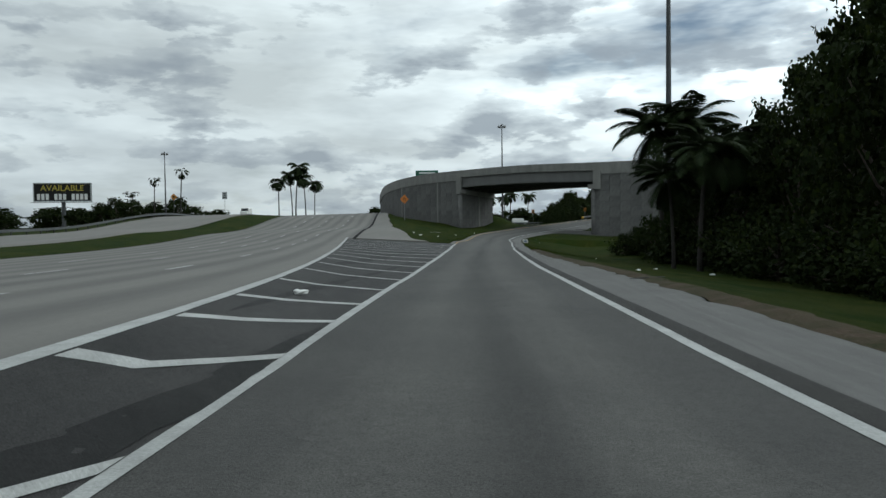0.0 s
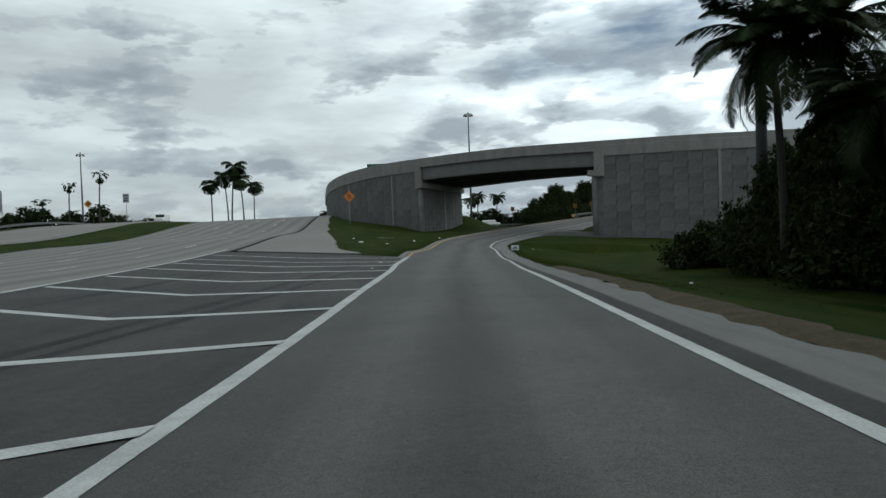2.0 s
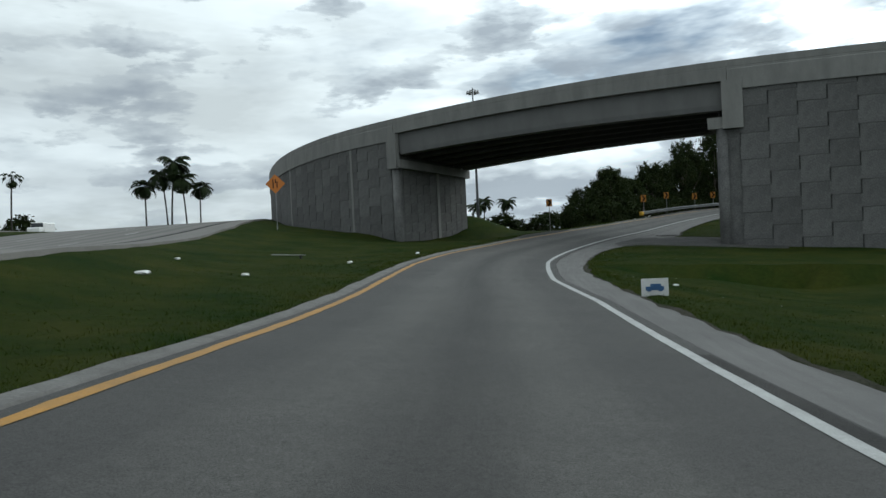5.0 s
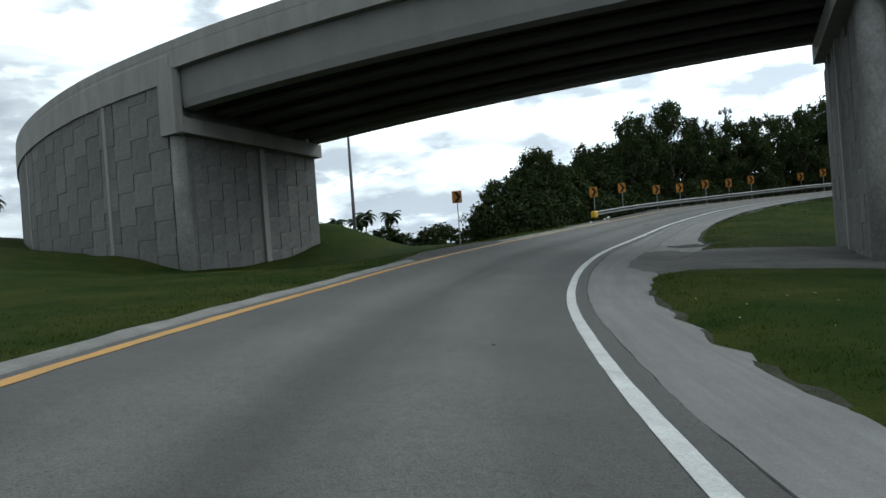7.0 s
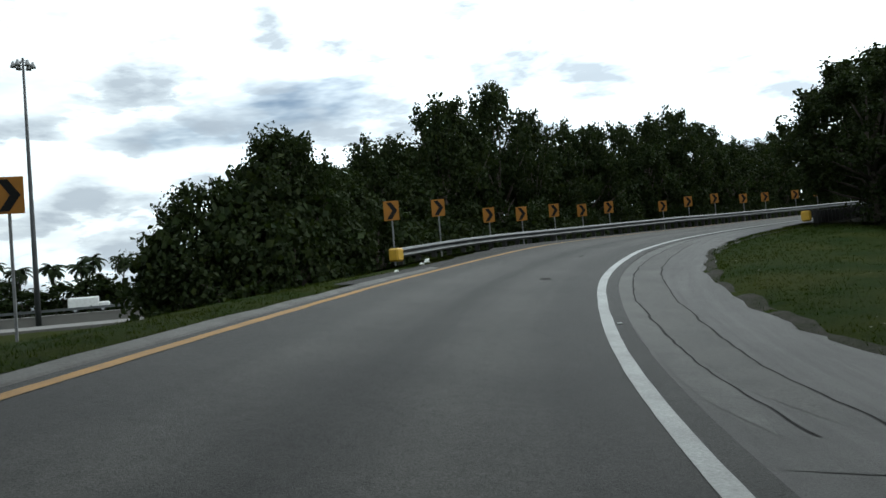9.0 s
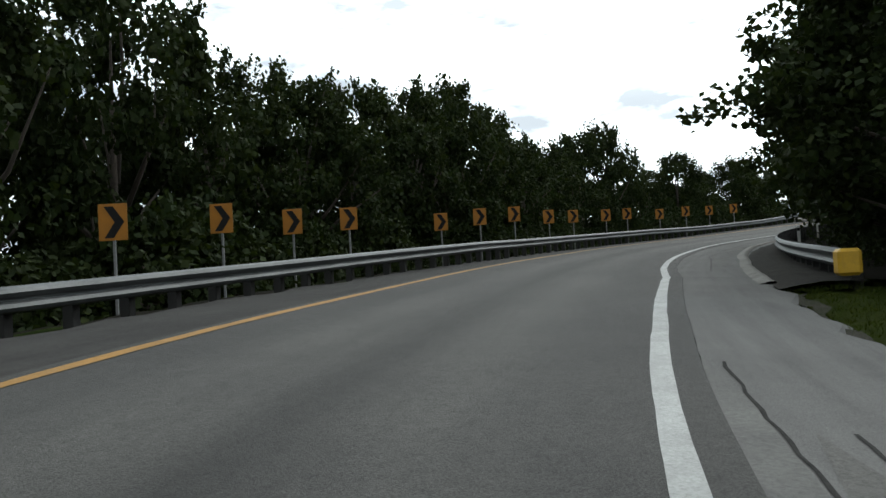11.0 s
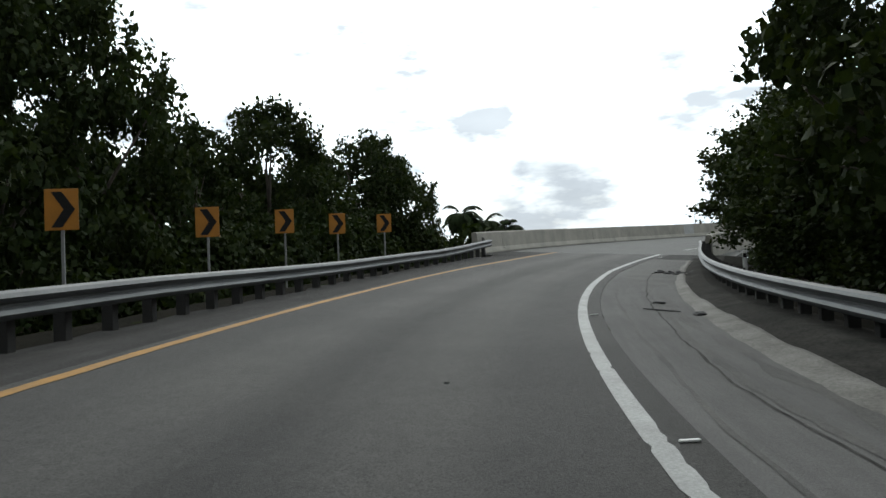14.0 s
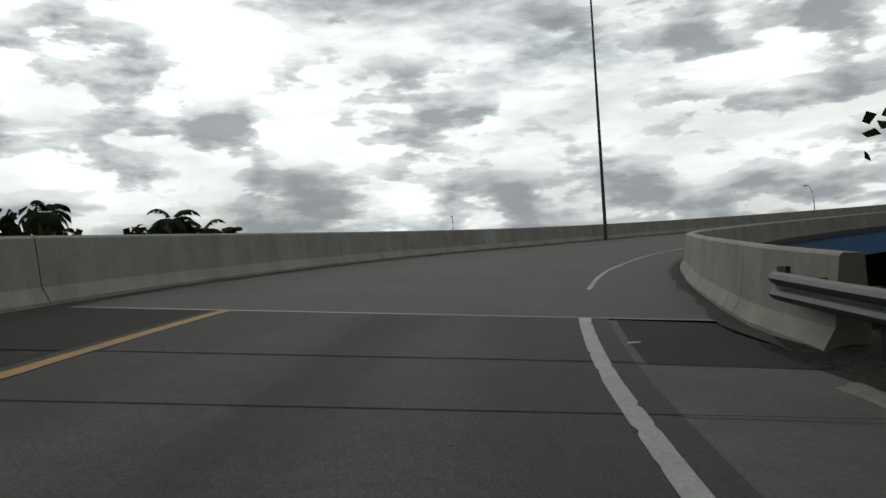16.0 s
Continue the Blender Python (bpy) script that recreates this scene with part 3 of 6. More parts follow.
def ground_height(x, y, bare=False):
    s, u, d = nearest(ramp, x, y)
    left, right = ramp_half(s)
    w = s - S0
    du = max(0.0, left - u, u - right)
    if abs(abs(u) - d) > 1.0:
        du = max(du, d - 4.0)
    zr = float(ramp.at(s, min(max(u, left), right))[2])
    inside = u > 0
    if w > 132 and not inside:
        zr -= (min(max(0.0, du - 1.6), 5.0) * 0.12 + max(0.0, du - 6.6) * 0.35) * smooth(132, 146, w) if w < 150 else max(0.0, du - 1.6) * 0.35
    elif inside and w > 105:
        zr -= max(0.0, du - 1.0) * 0.03
    elif inside:
        zr -= max(0.0, du - 0.4) * 0.17
    zr = max(zr, BASE)
    sm, um, dm = nearest(main_edge, x, y)
    wide = apron(y) if y > 71 and x < 0 else 0.9
    dr = max(0.0, um - wide, -um - 44.0)
    if abs(abs(um) - dm) > 1.0:
        dr = max(dr, dm - 44)
    uc = min(max(um, -44.0), wide)
    zm = float(main_edge.at(sm, uc)[2]) + main_rise(uc) - apron_drop(y, uc)
    a, b, c = 1 / (du ** 2 + 0.01), 1 / (dr ** 2 + 0.01), 1 / 16.0 ** 2
    if w > 218:
        a *= max(0.0, 1 - (w - 224) / 4.0) if w > 224 else 1.0
    z = (a * zr + b * zm + c * BASE) / (a + b + c)
    if u < 0 and um > 0 and 71.5 <= y < 185:
        f = (du / (du + dr + 1e-6)) ** 2.6
        z += (zr + (zm - zr) * f - z) * (1 - smooth(160, 184, y)) * (1 - smooth(-4.0, 4.0, x) * smooth(128, 140, y))
    z -= 0.65 * math.exp(-((x + 2.0) ** 2 + (y - 138.0) ** 2) / 30.0)
    # the mounds at the foot of the overpass, flattened towards the roads
    off = smooth(0.3, 5.0, min(du, dr))
    z += off * (2.0 * math.exp(-((x + 3.0) ** 2 + (y - 154.0) ** 2) / 55.0) + 2.7 * math.exp(-((x - 2.0) ** 2 + (y - 150.0) ** 2) / 30.0))
    z += off * 0.12 * noise.noise((x * 0.35, y * 0.35, 0.0))
    if -40 < y < 71.5 and um > -0.3 and u < left_line(s) + 0.3 and x > -40:
        lo, hi = main_edge.at(sm, 0.1)[2], ramp.at(s, left_line(s))[2]
        f = min(max(um, 0.0), 20.0) / (max(um, 0.0) + max(left_line(s) - u, 0.0) + 1e-6)
        z = lo + (hi - lo) * f - 0.22
    elif min(du, dr) < 0.5:
        z -= 0.09 * (1 - min(du, dr) / 0.5) + 0.02
    if bare and w > 151 and abs(u) < 15:
        z -= 0.1
    return z


def make_ground():
    def axis(lo, hi, fine_lo, fine_hi, step):
        mid = list(np.arange(fine_lo, fine_hi + 0.01, step))
        left, v, g = [], fine_lo, step
        while v > lo:
            g *= 1.3
            v -= g
            left.append(v)
        right, v, g = [], mid[-1], step
        while v < hi:
            g *= 1.3
            v += g
            right.append(v)
        return left[::-1] + mid + right
    xs, ys = axis(-3000, 3000, -24, 110, 0.75), axis(-3000, 3000, -15, 185, 0.75)
    verts = [(x, y, ground_height(x, y, True)) for y in ys for x in xs]
    n = len(xs)
    faces = [(j * n + i, j * n + i + 1, (j + 1) * n + i + 1, (j + 1) * n + i) for j in range(len(ys) - 1) for i in range(n - 1)]
    tagged(mesh_object("ground", verts, faces, M["grass"], smooth=True), "rough mown green grass with bare sandy patches", "ground", kind="structure")


make_ground()

# ---- road surfaces ----
WIGGLE = np.random.RandomState(4).uniform(-1, 1, 800)


def ragged(s, amount):
    """An uneven edge."""
    i = s / 0.7
    return amount * (np.interp(i % 799, range(800), WIGGLE) + 0.7 * np.interp((i * 0.23) % 799, range(800), WIGGLE))


def lip(s):
    return np.interp(s - S0, [0, 70, 85], [0.42, 0.40, 0.3])


END = 226.0 + S0                             # where the bridge begins
tagged(ramp.sweep("ramp_road", 0, END, lambda s: [(left_line(s) - (0.1 if s < S0 + 70 else 0.22), 0.0), (left_line(s) * 0.5 + right_line(s) * 0.5, 0.0), (right_line(s) + lip(s), 0.0), (right_line(s) + lip(s) + 0.012, -0.03)], M["asphalt"], step=0.7, lane=lambda s: ((left_line(s) + right_line(s)) / 2, (right_line(s) - left_line(s)) / 2)),
       "worn grey asphalt exit ramp lane", "road", kind="structure")
tagged(ramp.sweep("shoulder", 0, END, lambda s: [(right_line(s) + lip(s) + 0.003 + ragged(s * 2, 0.012), -0.014), (right_line(s) + 1.0, -0.02), (ramp_half(s)[1] + 0.1 + ragged(s, 0.16), -0.03),
                                                  (ramp_half(s)[1] + 0.2 + ragged(s, 0.16), -0.08), (ramp_half(s)[1] + 0.5 + ragged(s, 0.16), -0.55)], M["asphalt_old"], step=0.35, lane=lambda s: (0.0, 1.0)),
       "pale worn asphalt shoulder with a ragged edge", "shoulder", kind="structure")
tagged(ramp.sweep("inner_shoulder", S0 + 146, END, lambda s: [(left_line(s) - 0.22, -0.004), (left_line(s) - 1.1, -0.01), (ramp_half(s)[0] - 0.2 + ragged(s, 0.2), -0.03)], M["inner_asphalt"], step=0.5, lane=lambda s: (0.0, 1.0)),
       "dusty grey asphalt strip beside the guardrail", "shoulder", kind="structure")
tagged(ramp.sweep("inner_shoulder", S0 + 125, S0 + 137, lambda s: [(left_line(s) - 0.2, -0.006), (left_line(s) - 0.5, 0.0), (left_line(s) - 0.35 - np.interp(s - S0, [125, 130, 135, 137], [0.1, 0.85, 0.7, 0.1]) + ragged(s, 0.1), 0.02), (left_line(s) - 1.5, -0.2)], M["asphalt_mid"], step=0.4),
       "dark dusty asphalt strip beside the yellow line", "shoulder", kind="structure")
for _a, _b in ((69.5, 126), (136, 150)):
  tagged(ramp.sweep("kerb", S0 + _a, S0 + _b, lambda s: [(left_line(s) - 0.22, -0.02), (left_line(s) - 0.27, 0.012), (left_line(s) - 0.47 - ragged(s, 0.05), 0.028), (left_line(s) - 0.6 - ragged(s, 0.07), -0.1)],
                  M["kerb"], step=0.5), "low pale concrete kerb with dirt along the grass", "kerb", kind="structure")


def gutter_outer(s):
    return float(np.interp(s - S0, [168, 177, 180, 183, 187, 192, 198, 204, 214, 222], [3.1, 3.14, 3.04, 2.96, 2.82, 2.84, 3.06, 3.18, 3.18, 3.1]))


def gutter_row(s):
    """A lumpy concrete lip: a slope up from the shoulder, a crest, and a drop to the dust."""
    o = gutter_outer(s) + ragged(s * 2, 0.02)
    lump = 0.02 + ragged(s * 1.4 + 9, 0.016)
    wide = np.interp(s - S0, [176, 190, 196, 204, 214], [0.3, 0.34, 0.48, 0.4, 0.22])
    return [(o - wide - ragged(s, 0.04), -0.034), (o - wide * 0.55, -0.012 + lump * 0.4), (o - 0.1, 0.0 + lump), (o, 0.004 + lump * 0.8), (o + 0.05, -0.05), (o + 0.09, -0.2)]


tagged(ramp.sweep("gutter_edge", S0 + 168, END - 4, gutter_row, M["gutter"], step=0.3, smooth=True), "pale lumpy concrete gutter edge in front of the guardrail", "kerb", kind="structure")



def shoulder_dz(s, u):
    r = right_line(s)
    return float(np.interp(u, [r + lip(s) + 0.02, r + 1.0, ramp_half(s)[1] + 0.1], [-0.014, -0.02, -0.03]))


def crack(nodes, width=0.045, rag=0.05, mat="tar", label="dark ragged crack along the shoulder", step=0.22):
    """A broken joint that follows (distance, offset) nodes; its width comes and goes."""
    ss, us = [n[0] for n in nodes], [n[1] for n in nodes]

    def row(s):
        c = np.interp(s - S0, ss, us) + ragged(s * 2.3, rag)
        h = width * (0.65 + 0.5 * abs(ragged(s * 1.1 + 60, 1.0)))
        return [(c - h / 2, shoulder_dz(s, c - h / 2) + 0.005), (c + h / 2, shoulder_dz(s, c + h / 2) + 0.005)]
    tagged(ramp.sweep("crack", S0 + ss[0], S0 + ss[-1], row, M[mat], step=step), label, "crack", kind="structure")


def shoulder_band(s0, s1, inner, outer, mat, label, rag=0.04):
    def row(s):
        a, b = inner(s - S0) + ragged(s, rag), outer(s - S0) + ragged(s + 30, rag)
        end = min(1.0, (s - S0 - s0) / 1.2, (s1 - s + S0) / 1.2)
        a, b = (a + b) / 2 + (a - b) / 2 * end, (a + b) / 2 + (b - a) / 2 * end
        return [(u, shoulder_dz(s, u) + 0.003) for u in (a, (a + b) / 2, b)]
    tagged(ramp.sweep("shoulder_patch", S0 + s0, S0 + s1, row, M[mat], step=0.35), label, "patch", kind="structure")


CRACK_A = ((128, 1.55), (130.2, 1.53), (132.8, 1.5), (135, 1.49), (138.6, 1.42), (143.9, 1.24), (150, 1.16), (158, 1.2))
CRACK_B = ((136, 1.95), (137.5, 1.84), (140.3, 1.70), (145.4, 1.51), (151, 1.42), (160, 1.5))
CRACK_C = ((131.5, 2.5), (134, 2.51), (136.6, 2.56), (139, 2.37), (143.4, 2.25), (149.6, 1.97), (158, 1.85))
shoulder_band(136, 160, lambda w: np.interp(w, [a for a, b in CRACK_A], [b for a, b in CRACK_A]), lambda w: np.interp(w, [a for a, b in CRACK_B], [b for a, b in CRACK_B]), "kerb_dark", "pale grey concrete repair band in the shoulder", 0.01)
shoulder_band(136.4, 158, lambda w: np.interp(w, [a for a, b in CRACK_B], [b for a, b in CRACK_B]) + 0.03, lambda w: np.interp(w, [a for a, b in CRACK_C], [b for a, b in CRACK_C]), "shoulder_dark", "grey asphalt repair band in the shoulder", 0.01)
shoulder_band(125.6, 134.9, lambda w: np.interp(w, [125.6, 128, 135], [2.5, 2.4, 2.55]), lambda w: ramp_half(S0 + w)[1] + 0.1, "asphalt_pad", "dark damp patch beside the drain", 0.1)
for nodes in (CRACK_B, CRACK_C):
    crack(nodes, 0.032, 0.03, "shoulder_crack")
crack([(w, right_line(S0 + w) + float(lip(S0 + w)) + 0.015) for w in range(85, 133, 3)], 0.017, 0.012, "shoulder_crack", "thin broken seam between lane and shoulder")
tagged(ramp.sweep("crack", S0 + 135.2, S0 + 135.23, [(1.5 + 0.1 * k, -0.012) for k in range(10)], M["shoulder_dark"], step=0.03), "dark joint across the shoulder", "crack", kind="structure")
crack(((172, 1.5), (180, 1.6), (188, 1.5), (194.5, 1.35), (195.4, 1.41), (197.4, 1.51), (202.8, 1.59), (210, 1.53), (216, 1.5)), 0.06, 0.02, "shoulder_dark", "faint worn seam along the shoulder")
crack(((172, 2.2), (175.2, 2.19), (176.7, 2.16), (178.3, 2.09), (180.2, 1.92), (188.8, 2.03), (194, 1.92), (196.3, 1.88), (199.8, 2.03), (203.4, 2.14), (208.7, 2.21), (216, 2.2)), 0.035, 0.03, "seam_dark", "dark worn seam along the shoulder")
crack(((172, 2.3), (178.3, 2.2), (180.2, 2.04), (188.8, 2.15), (196.3, 2.0), (203.4, 2.26), (214, 2.3)), 0.12, 0.04, "shoulder_dark", "dark smear along the shoulder")
shoulder_band(174, 207, lambda w: 2.3, lambda w: 2.55, "shoulder_dark", "dark stained band along the gutter", 0.14)
shoulder_band(209, 225.4, lambda w: np.interp(w, [209, 214, 225], [1.75, 1.35, 1.3]), lambda w: 2.95, "shoulder_dark", "dark stained asphalt before the bridge joint", 0.12)
crack(((186.0, 2.6), (186.6, 2.56), (187.4, 2.5)), 0.07, 0.02)


def bite(s, k):
    """Small chips out of a painted edge."""
    return 0.14 * max(0.0, WIGGLE[int(s / 0.11 + k) % 800] - 0.8)


def ribbon(line, name, s0, s1, centre, width, mat, label, dz=0.006, step=0.7, rag=0.012, chipped=False):
    def row(s):
        c = centre(s) if callable(centre) else centre
        if chipped:
            return [(c - width / 2 + bite(s, 0), dz), (c + width / 2 - bite(s, 311), dz)]
        return [(c - width / 2 - ragged(s * 3, rag), dz), (c + width / 2 + ragged(s * 3 + 40, rag), dz)]
    return tagged(line.sweep(name, s0, s1, row, mat, step=step), label, "road marking", kind="structure")


ribbon(ramp, "edge_line", 0, S0 + 165, right_line, 0.16, M["white_paint"], "worn white edge line painted on asphalt", step=0.35, rag=0.005)
ribbon(ramp, "edge_line", S0 + 165, END, right_line, 0.155, M["white_paint"], "worn white edge line with broken edges", step=0.11, chipped=True)
ribbon(ramp, "gore_line", 0, S0 + 70.5, left_line, 0.21, M["white_paint"], "wide white gore line painted on asphalt", rag=0.006)
ribbon(ramp, "yellow_line", S0 + 71, END, left_line, 0.15, M["yellow_paint"], "yellow edge line painted on asphalt", step=0.35)


tagged(ramp.sweep("edge_strip", 0, S0 + 84, lambda s: [(right_line(s) + 0.1 + ragged(s * 2, 0.01), 0.003), (right_line(s) + lip(s) - 0.03 + ragged(s, 0.02), 0.003)], M["asphalt_mid"], step=0.5), "dark newer asphalt strip outside the edge line", "road", kind="structure")


def ground_strip(name, s0, s1, inner, outer, mat, label, category, rag=0.25, step=0.8, lift=0.05):
    """A thin layer that lies on the ground beside the ramp."""
    stations = np.arange(s0, s1, step)
    verts, faces, n = [], [], 5
    for s in stations:
        a, b = inner(s) + ragged(s * 1.7 + 11, rag), outer(s) + ragged(s * 1.3, rag * 1.6)
        for k in range(n):
            p = ramp.at(s, a + (b - a) * k / (n - 1))
            verts.append((p[0], p[1], ground_height(p[0], p[1]) + lift))
    for i in range(len(stations) - 1):
        faces += [(i * n + k, i * n + k + 1, (i + 1) * n + k + 1, (i + 1) * n + k) for k in range(n - 1)]
    tagged(mesh_object(name, verts, faces, mat), label, category, kind="structure")


ground_strip("dirt_edge", S0 - 30, S0 + 62, lambda s: ramp_half(s)[1] + 0.02, lambda s: ramp_half(s)[1] + 0.75, M["dirt"], "bare reddish dirt along the shoulder", "dirt", 0.16, 0.5)
ground_strip("dirt_edge", S0 + 78, S0 + 121, lambda s: ramp_half(s)[1] + 0.02, lambda s: ramp_half(s)[1] + 0.2, M["dirt_grey"], "bare grey dirt along the shoulder", "dirt", 0.07, 0.35, 0.035)
ground_strip("dirt_edge", S0 + 135.6, S0 + 166, lambda s: ramp_half(s)[1] + 0.02, lambda s: ramp_half(s)[1] + 0.25, M["dirt_grey"], "bare grey dirt along the shoulder", "dirt", 0.1, 0.4, 0.035)
# litter behind the outer rail, darkened by colour for the trees' shade
ground_strip("soil", S0 + 150, S0 + 226, lambda s: np.interp(s - S0, [152, 160], [-5.6, -4.9]), lambda s: -14.0, M["soil"], "leaf litter under the roadside trees, their shade painted into it", "soil", 0.1, lift=0.06)
ground_strip("dust", S0 + 167, S0 + 225, lambda s: 3.0, lambda s: 4.3, M["dust"], "dark grey dust and grit under the inner guardrail", "soil", 0.03, lift=0.07)
# the same shade-coloured litter behind the inner rail
ground_strip("soil", S0 + 168, S0 + 226, lambda s: 4.2, lambda s: 11.0, M["soil"], "leaf litter under the roadside trees, their shade painted into it", "soil", 0.05, lift=0.04)


def service_track():
    """The dark paved pad that leaves the shoulder beside the overpass."""
    verts, faces = [], []
    rows, n = 30, 14
    for i in range(rows):
        u = 2.75 + 10.0 * i / (rows - 1)
        near, far = 124.9 + 0.2 * min(1.0, (u - 2.7) / 2) + 0.16 * WIGGLE[i + 50], 135.1 + 0.12 * WIGGLE[i + 9]
        for k in range(n):
            w = near + (far - near) * k / (n - 1)
            p = ramp.at(S0 + w, u)
            edge = ramp_half(S0 + w)[1]
            z = p[2] - 0.026 if u < edge + 0.3 else max(ground_height(p[0], p[1]) + 0.05, p[2] - 0.03 - (u - edge) * 0.03)
            verts.append((p[0], p[1], z - (0.09 if k in (0, n - 1) else 0.0)))
    faces = [(n * i + k, n * i + k + 1, n * i + k + n + 1, n * i + k + n) for i in range(rows - 1) for k in range(n - 1)]
    tagged(mesh_object("service_track", verts, faces, M["asphalt_pad"]), "dark patched asphalt pad beside the ramp", "pavement", kind="structure")


service_track()

SEAM = nearest(main_edge, -12.5, 71.0)[0]
for _a, _b, _edge in ((0, SEAM, 0.12), (SEAM, 400, 0.9)):
    tagged(main_edge.sweep("main_road", _a, _b, [(-18.5, -0.03), (-9.0, 0.0), (_edge - 0.3, 0.0), (_edge, -0.02)], M["main_concrete"], step=1.5, lane=lambda s: (0.0, 1.0)),
           "pale concrete motorway with grey wheel tracks", "road", kind="structure")
tagged(main_edge.sweep("opposite_road", 0, 400, [(-43, 0.52), (-34, 0.57), (-26.8, 0.55), (-26.5, 0.4)], M["road_concrete"], step=2.0),
       "pale concrete carriageway beyond the grass median", "road", kind="structure")
ribbon(main_edge, "main_edge_line", 0, 136, 0.0, 0.2, M["white_paint"], "white edge line of the motorway")
tagged(main_edge.sweep("drain_slot", 132, 330, [(0.6, 0.012), (0.95, 0.012)], M["tar"], step=1.5), "dark joint along the motorway's edge", "drain", kind="structure")
for _u in (-3.7, -7.4, -11.1):
    for _s in np.arange(8, 260, 12.2):
        ribbon(main_edge, "lane_dash", _s, _s + 3.05, _u, 0.15, M["white_paint"], "short white lane dash on concrete", step=1.5)

def between(y, w, lift=0.0):
    """A point of the gore: w from 0 at the main road's edge to 1 at the ramp's line."""
    sm = nearest(main_edge, -8, y)[0]
    for _ in range(3):
        p = main_edge.at(sm, 0.0)
        sm += (y - p[1])
    a = main_edge.at(sm, 0.1)
    b = ramp.at(S0 + y, left_line(S0 + y))
    p = a + (b - a) * w
    p[2] += lift
    return p


def make_gore():
    verts, faces = [], []
    ys = np.arange(-26, 71.01, 1.0)
    for y in ys:
        for k in range(7):
            verts.append(between(y, k / 6, 0.004 if k < 6 else -0.012))
    for r in range(len(ys) - 1):
        faces += [(r * 7 + k, r * 7 + k + 1, r * 7 + k + 8, r * 7 + k + 7) for k in range(6)]
    tagged(mesh_object("gore", verts, faces, M["asphalt_dark"]), "dark stained asphalt gore area", "road", kind="structure")
    # pale concrete that runs on between the main road and the wall
    verts, faces = [], []
    ys = np.concatenate([[70.88], np.arange(70.9, 260, 1.5)])
    for i, y in enumerate(ys):
        skirt = -0.45 if i == 0 else 0.0
        sm = nearest(main_edge, -10 - y * 0.08, y)[0]
        width = apron(y) + ragged(y * 1.3, 0.15)
        for k in range(4):
            u = 0.92 + (width - 0.92) * k / 3
            verts.append(main_edge.at(sm - 0.135 * (u - 0.9), u, skirt + 0.006 - apron_drop(y, u)))
        verts.append(main_edge.at(sm - 0.135 * (width - 0.8), width + 0.1, -0.3 - apron_drop(y, width)))
    for r in range(len(ys) - 1):
        faces += [(r * 5 + k, r * 5 + k + 1, r * 5 + k + 6, r * 5 + k + 5) for k in range(4)]
    tagged(mesh_object("gore_pavement", verts, faces, M["road_concrete"]), "pale concrete pavement beyond the hatched gore", "pavement", kind="structure")


make_gore()


def hatch(y, thick=0.31):
    """One bent white bar across the gore, its bend towards the traffic."""
    rows = []
    middle = np.interp(y, [10, 27, 44, 60], [0.38, 0.44, 0.49, 0.53])
    back = np.interp(y, [4, 12, 24, 68], [2.2, 2.4, 2.9, 3.2])
    across = np.interp(y, [7, 10, 13, 24, 47, 68], [2.9, 3.6, 3.75, 3.6, 2.65, 2.0])
    for w, b in ((0.02, across), (middle * 0.5, (across + back) / 2), (middle, back), (0.5 + middle * 0.5, back / 2), (0.985, 0.0)):
        for o in (0.0, thick):
            rows.append(between(y - b + o, w, 0.0075))
    faces = [(2 * i, 2 * i + 2, 2 * i + 3, 2 * i + 1) for i in range(4)]
    tagged(mesh_object("gore_bar", rows, faces, M["white_paint"]), "bent white bar painted across the gore", "road marking", "gore bars", "structure")


for _y in (1.0, 3.6, 7.1, 10.1, 12.9, 17.0, 21.8, 26.3, 30.9, 35.2, 39.5, 43.5, 47.6, 51.6, 55.9, 60.0, 63.9, 68.7):
    hatch(_y)

# dark tyre marks where cars cut across the gore
for _k, (_rows, _wide) in enumerate(((((-4.0, 0.2), (1.0, 0.45), (3.5, 0.72), (6.0, 0.86), (9.5, 0.96)), 0.14), (((-2.0, 0.3), (2.5, 0.72), (4.6, 0.9), (6.6, 0.98)), 0.11),
                                     (((8.0, 0.2), (16.0, 0.5), (24.0, 0.7), (34.0, 0.85)), 0.16), (((20.0, 0.1), (32.0, 0.4), (44.0, 0.65), (58.0, 0.8)), 0.18),
                                     (((21.5, 0.2), (33.5, 0.5), (45.5, 0.75), (59.0, 0.9)), 0.16), (((40.0, 0.2), (52.0, 0.35), (66.0, 0.55)), 0.2))):
    _ys = np.linspace(_rows[0][0], _rows[-1][0], 24)
    _vs = []
    for _i, _y in enumerate(_ys):
        _w = float(np.interp(_y, [a for a, b in _rows], [b for a, b in _rows]))
        _h = 0.7 * _wide * min(1.0, _i / 4 + 0.15, (23 - _i) / 4 + 0.15) * (0.8 + 0.3 * WIGGLE[_i * 5 + 40 * _k])
        _gap = np.linalg.norm(between(_y, 1.0) - between(_y, 0.0))
        _vs += [between(_y, _w - _h / _gap, 0.0062), between(_y, _w + _h / _gap, 0.0062)]
    tagged(mesh_object("tyre_mark", _vs, [(2 * i, 2 * i + 1, 2 * i + 3, 2 * i + 2) for i in range(23)], M["tyre_mark"]), "long dark tyre mark across the gore", "stain", kind="structure")

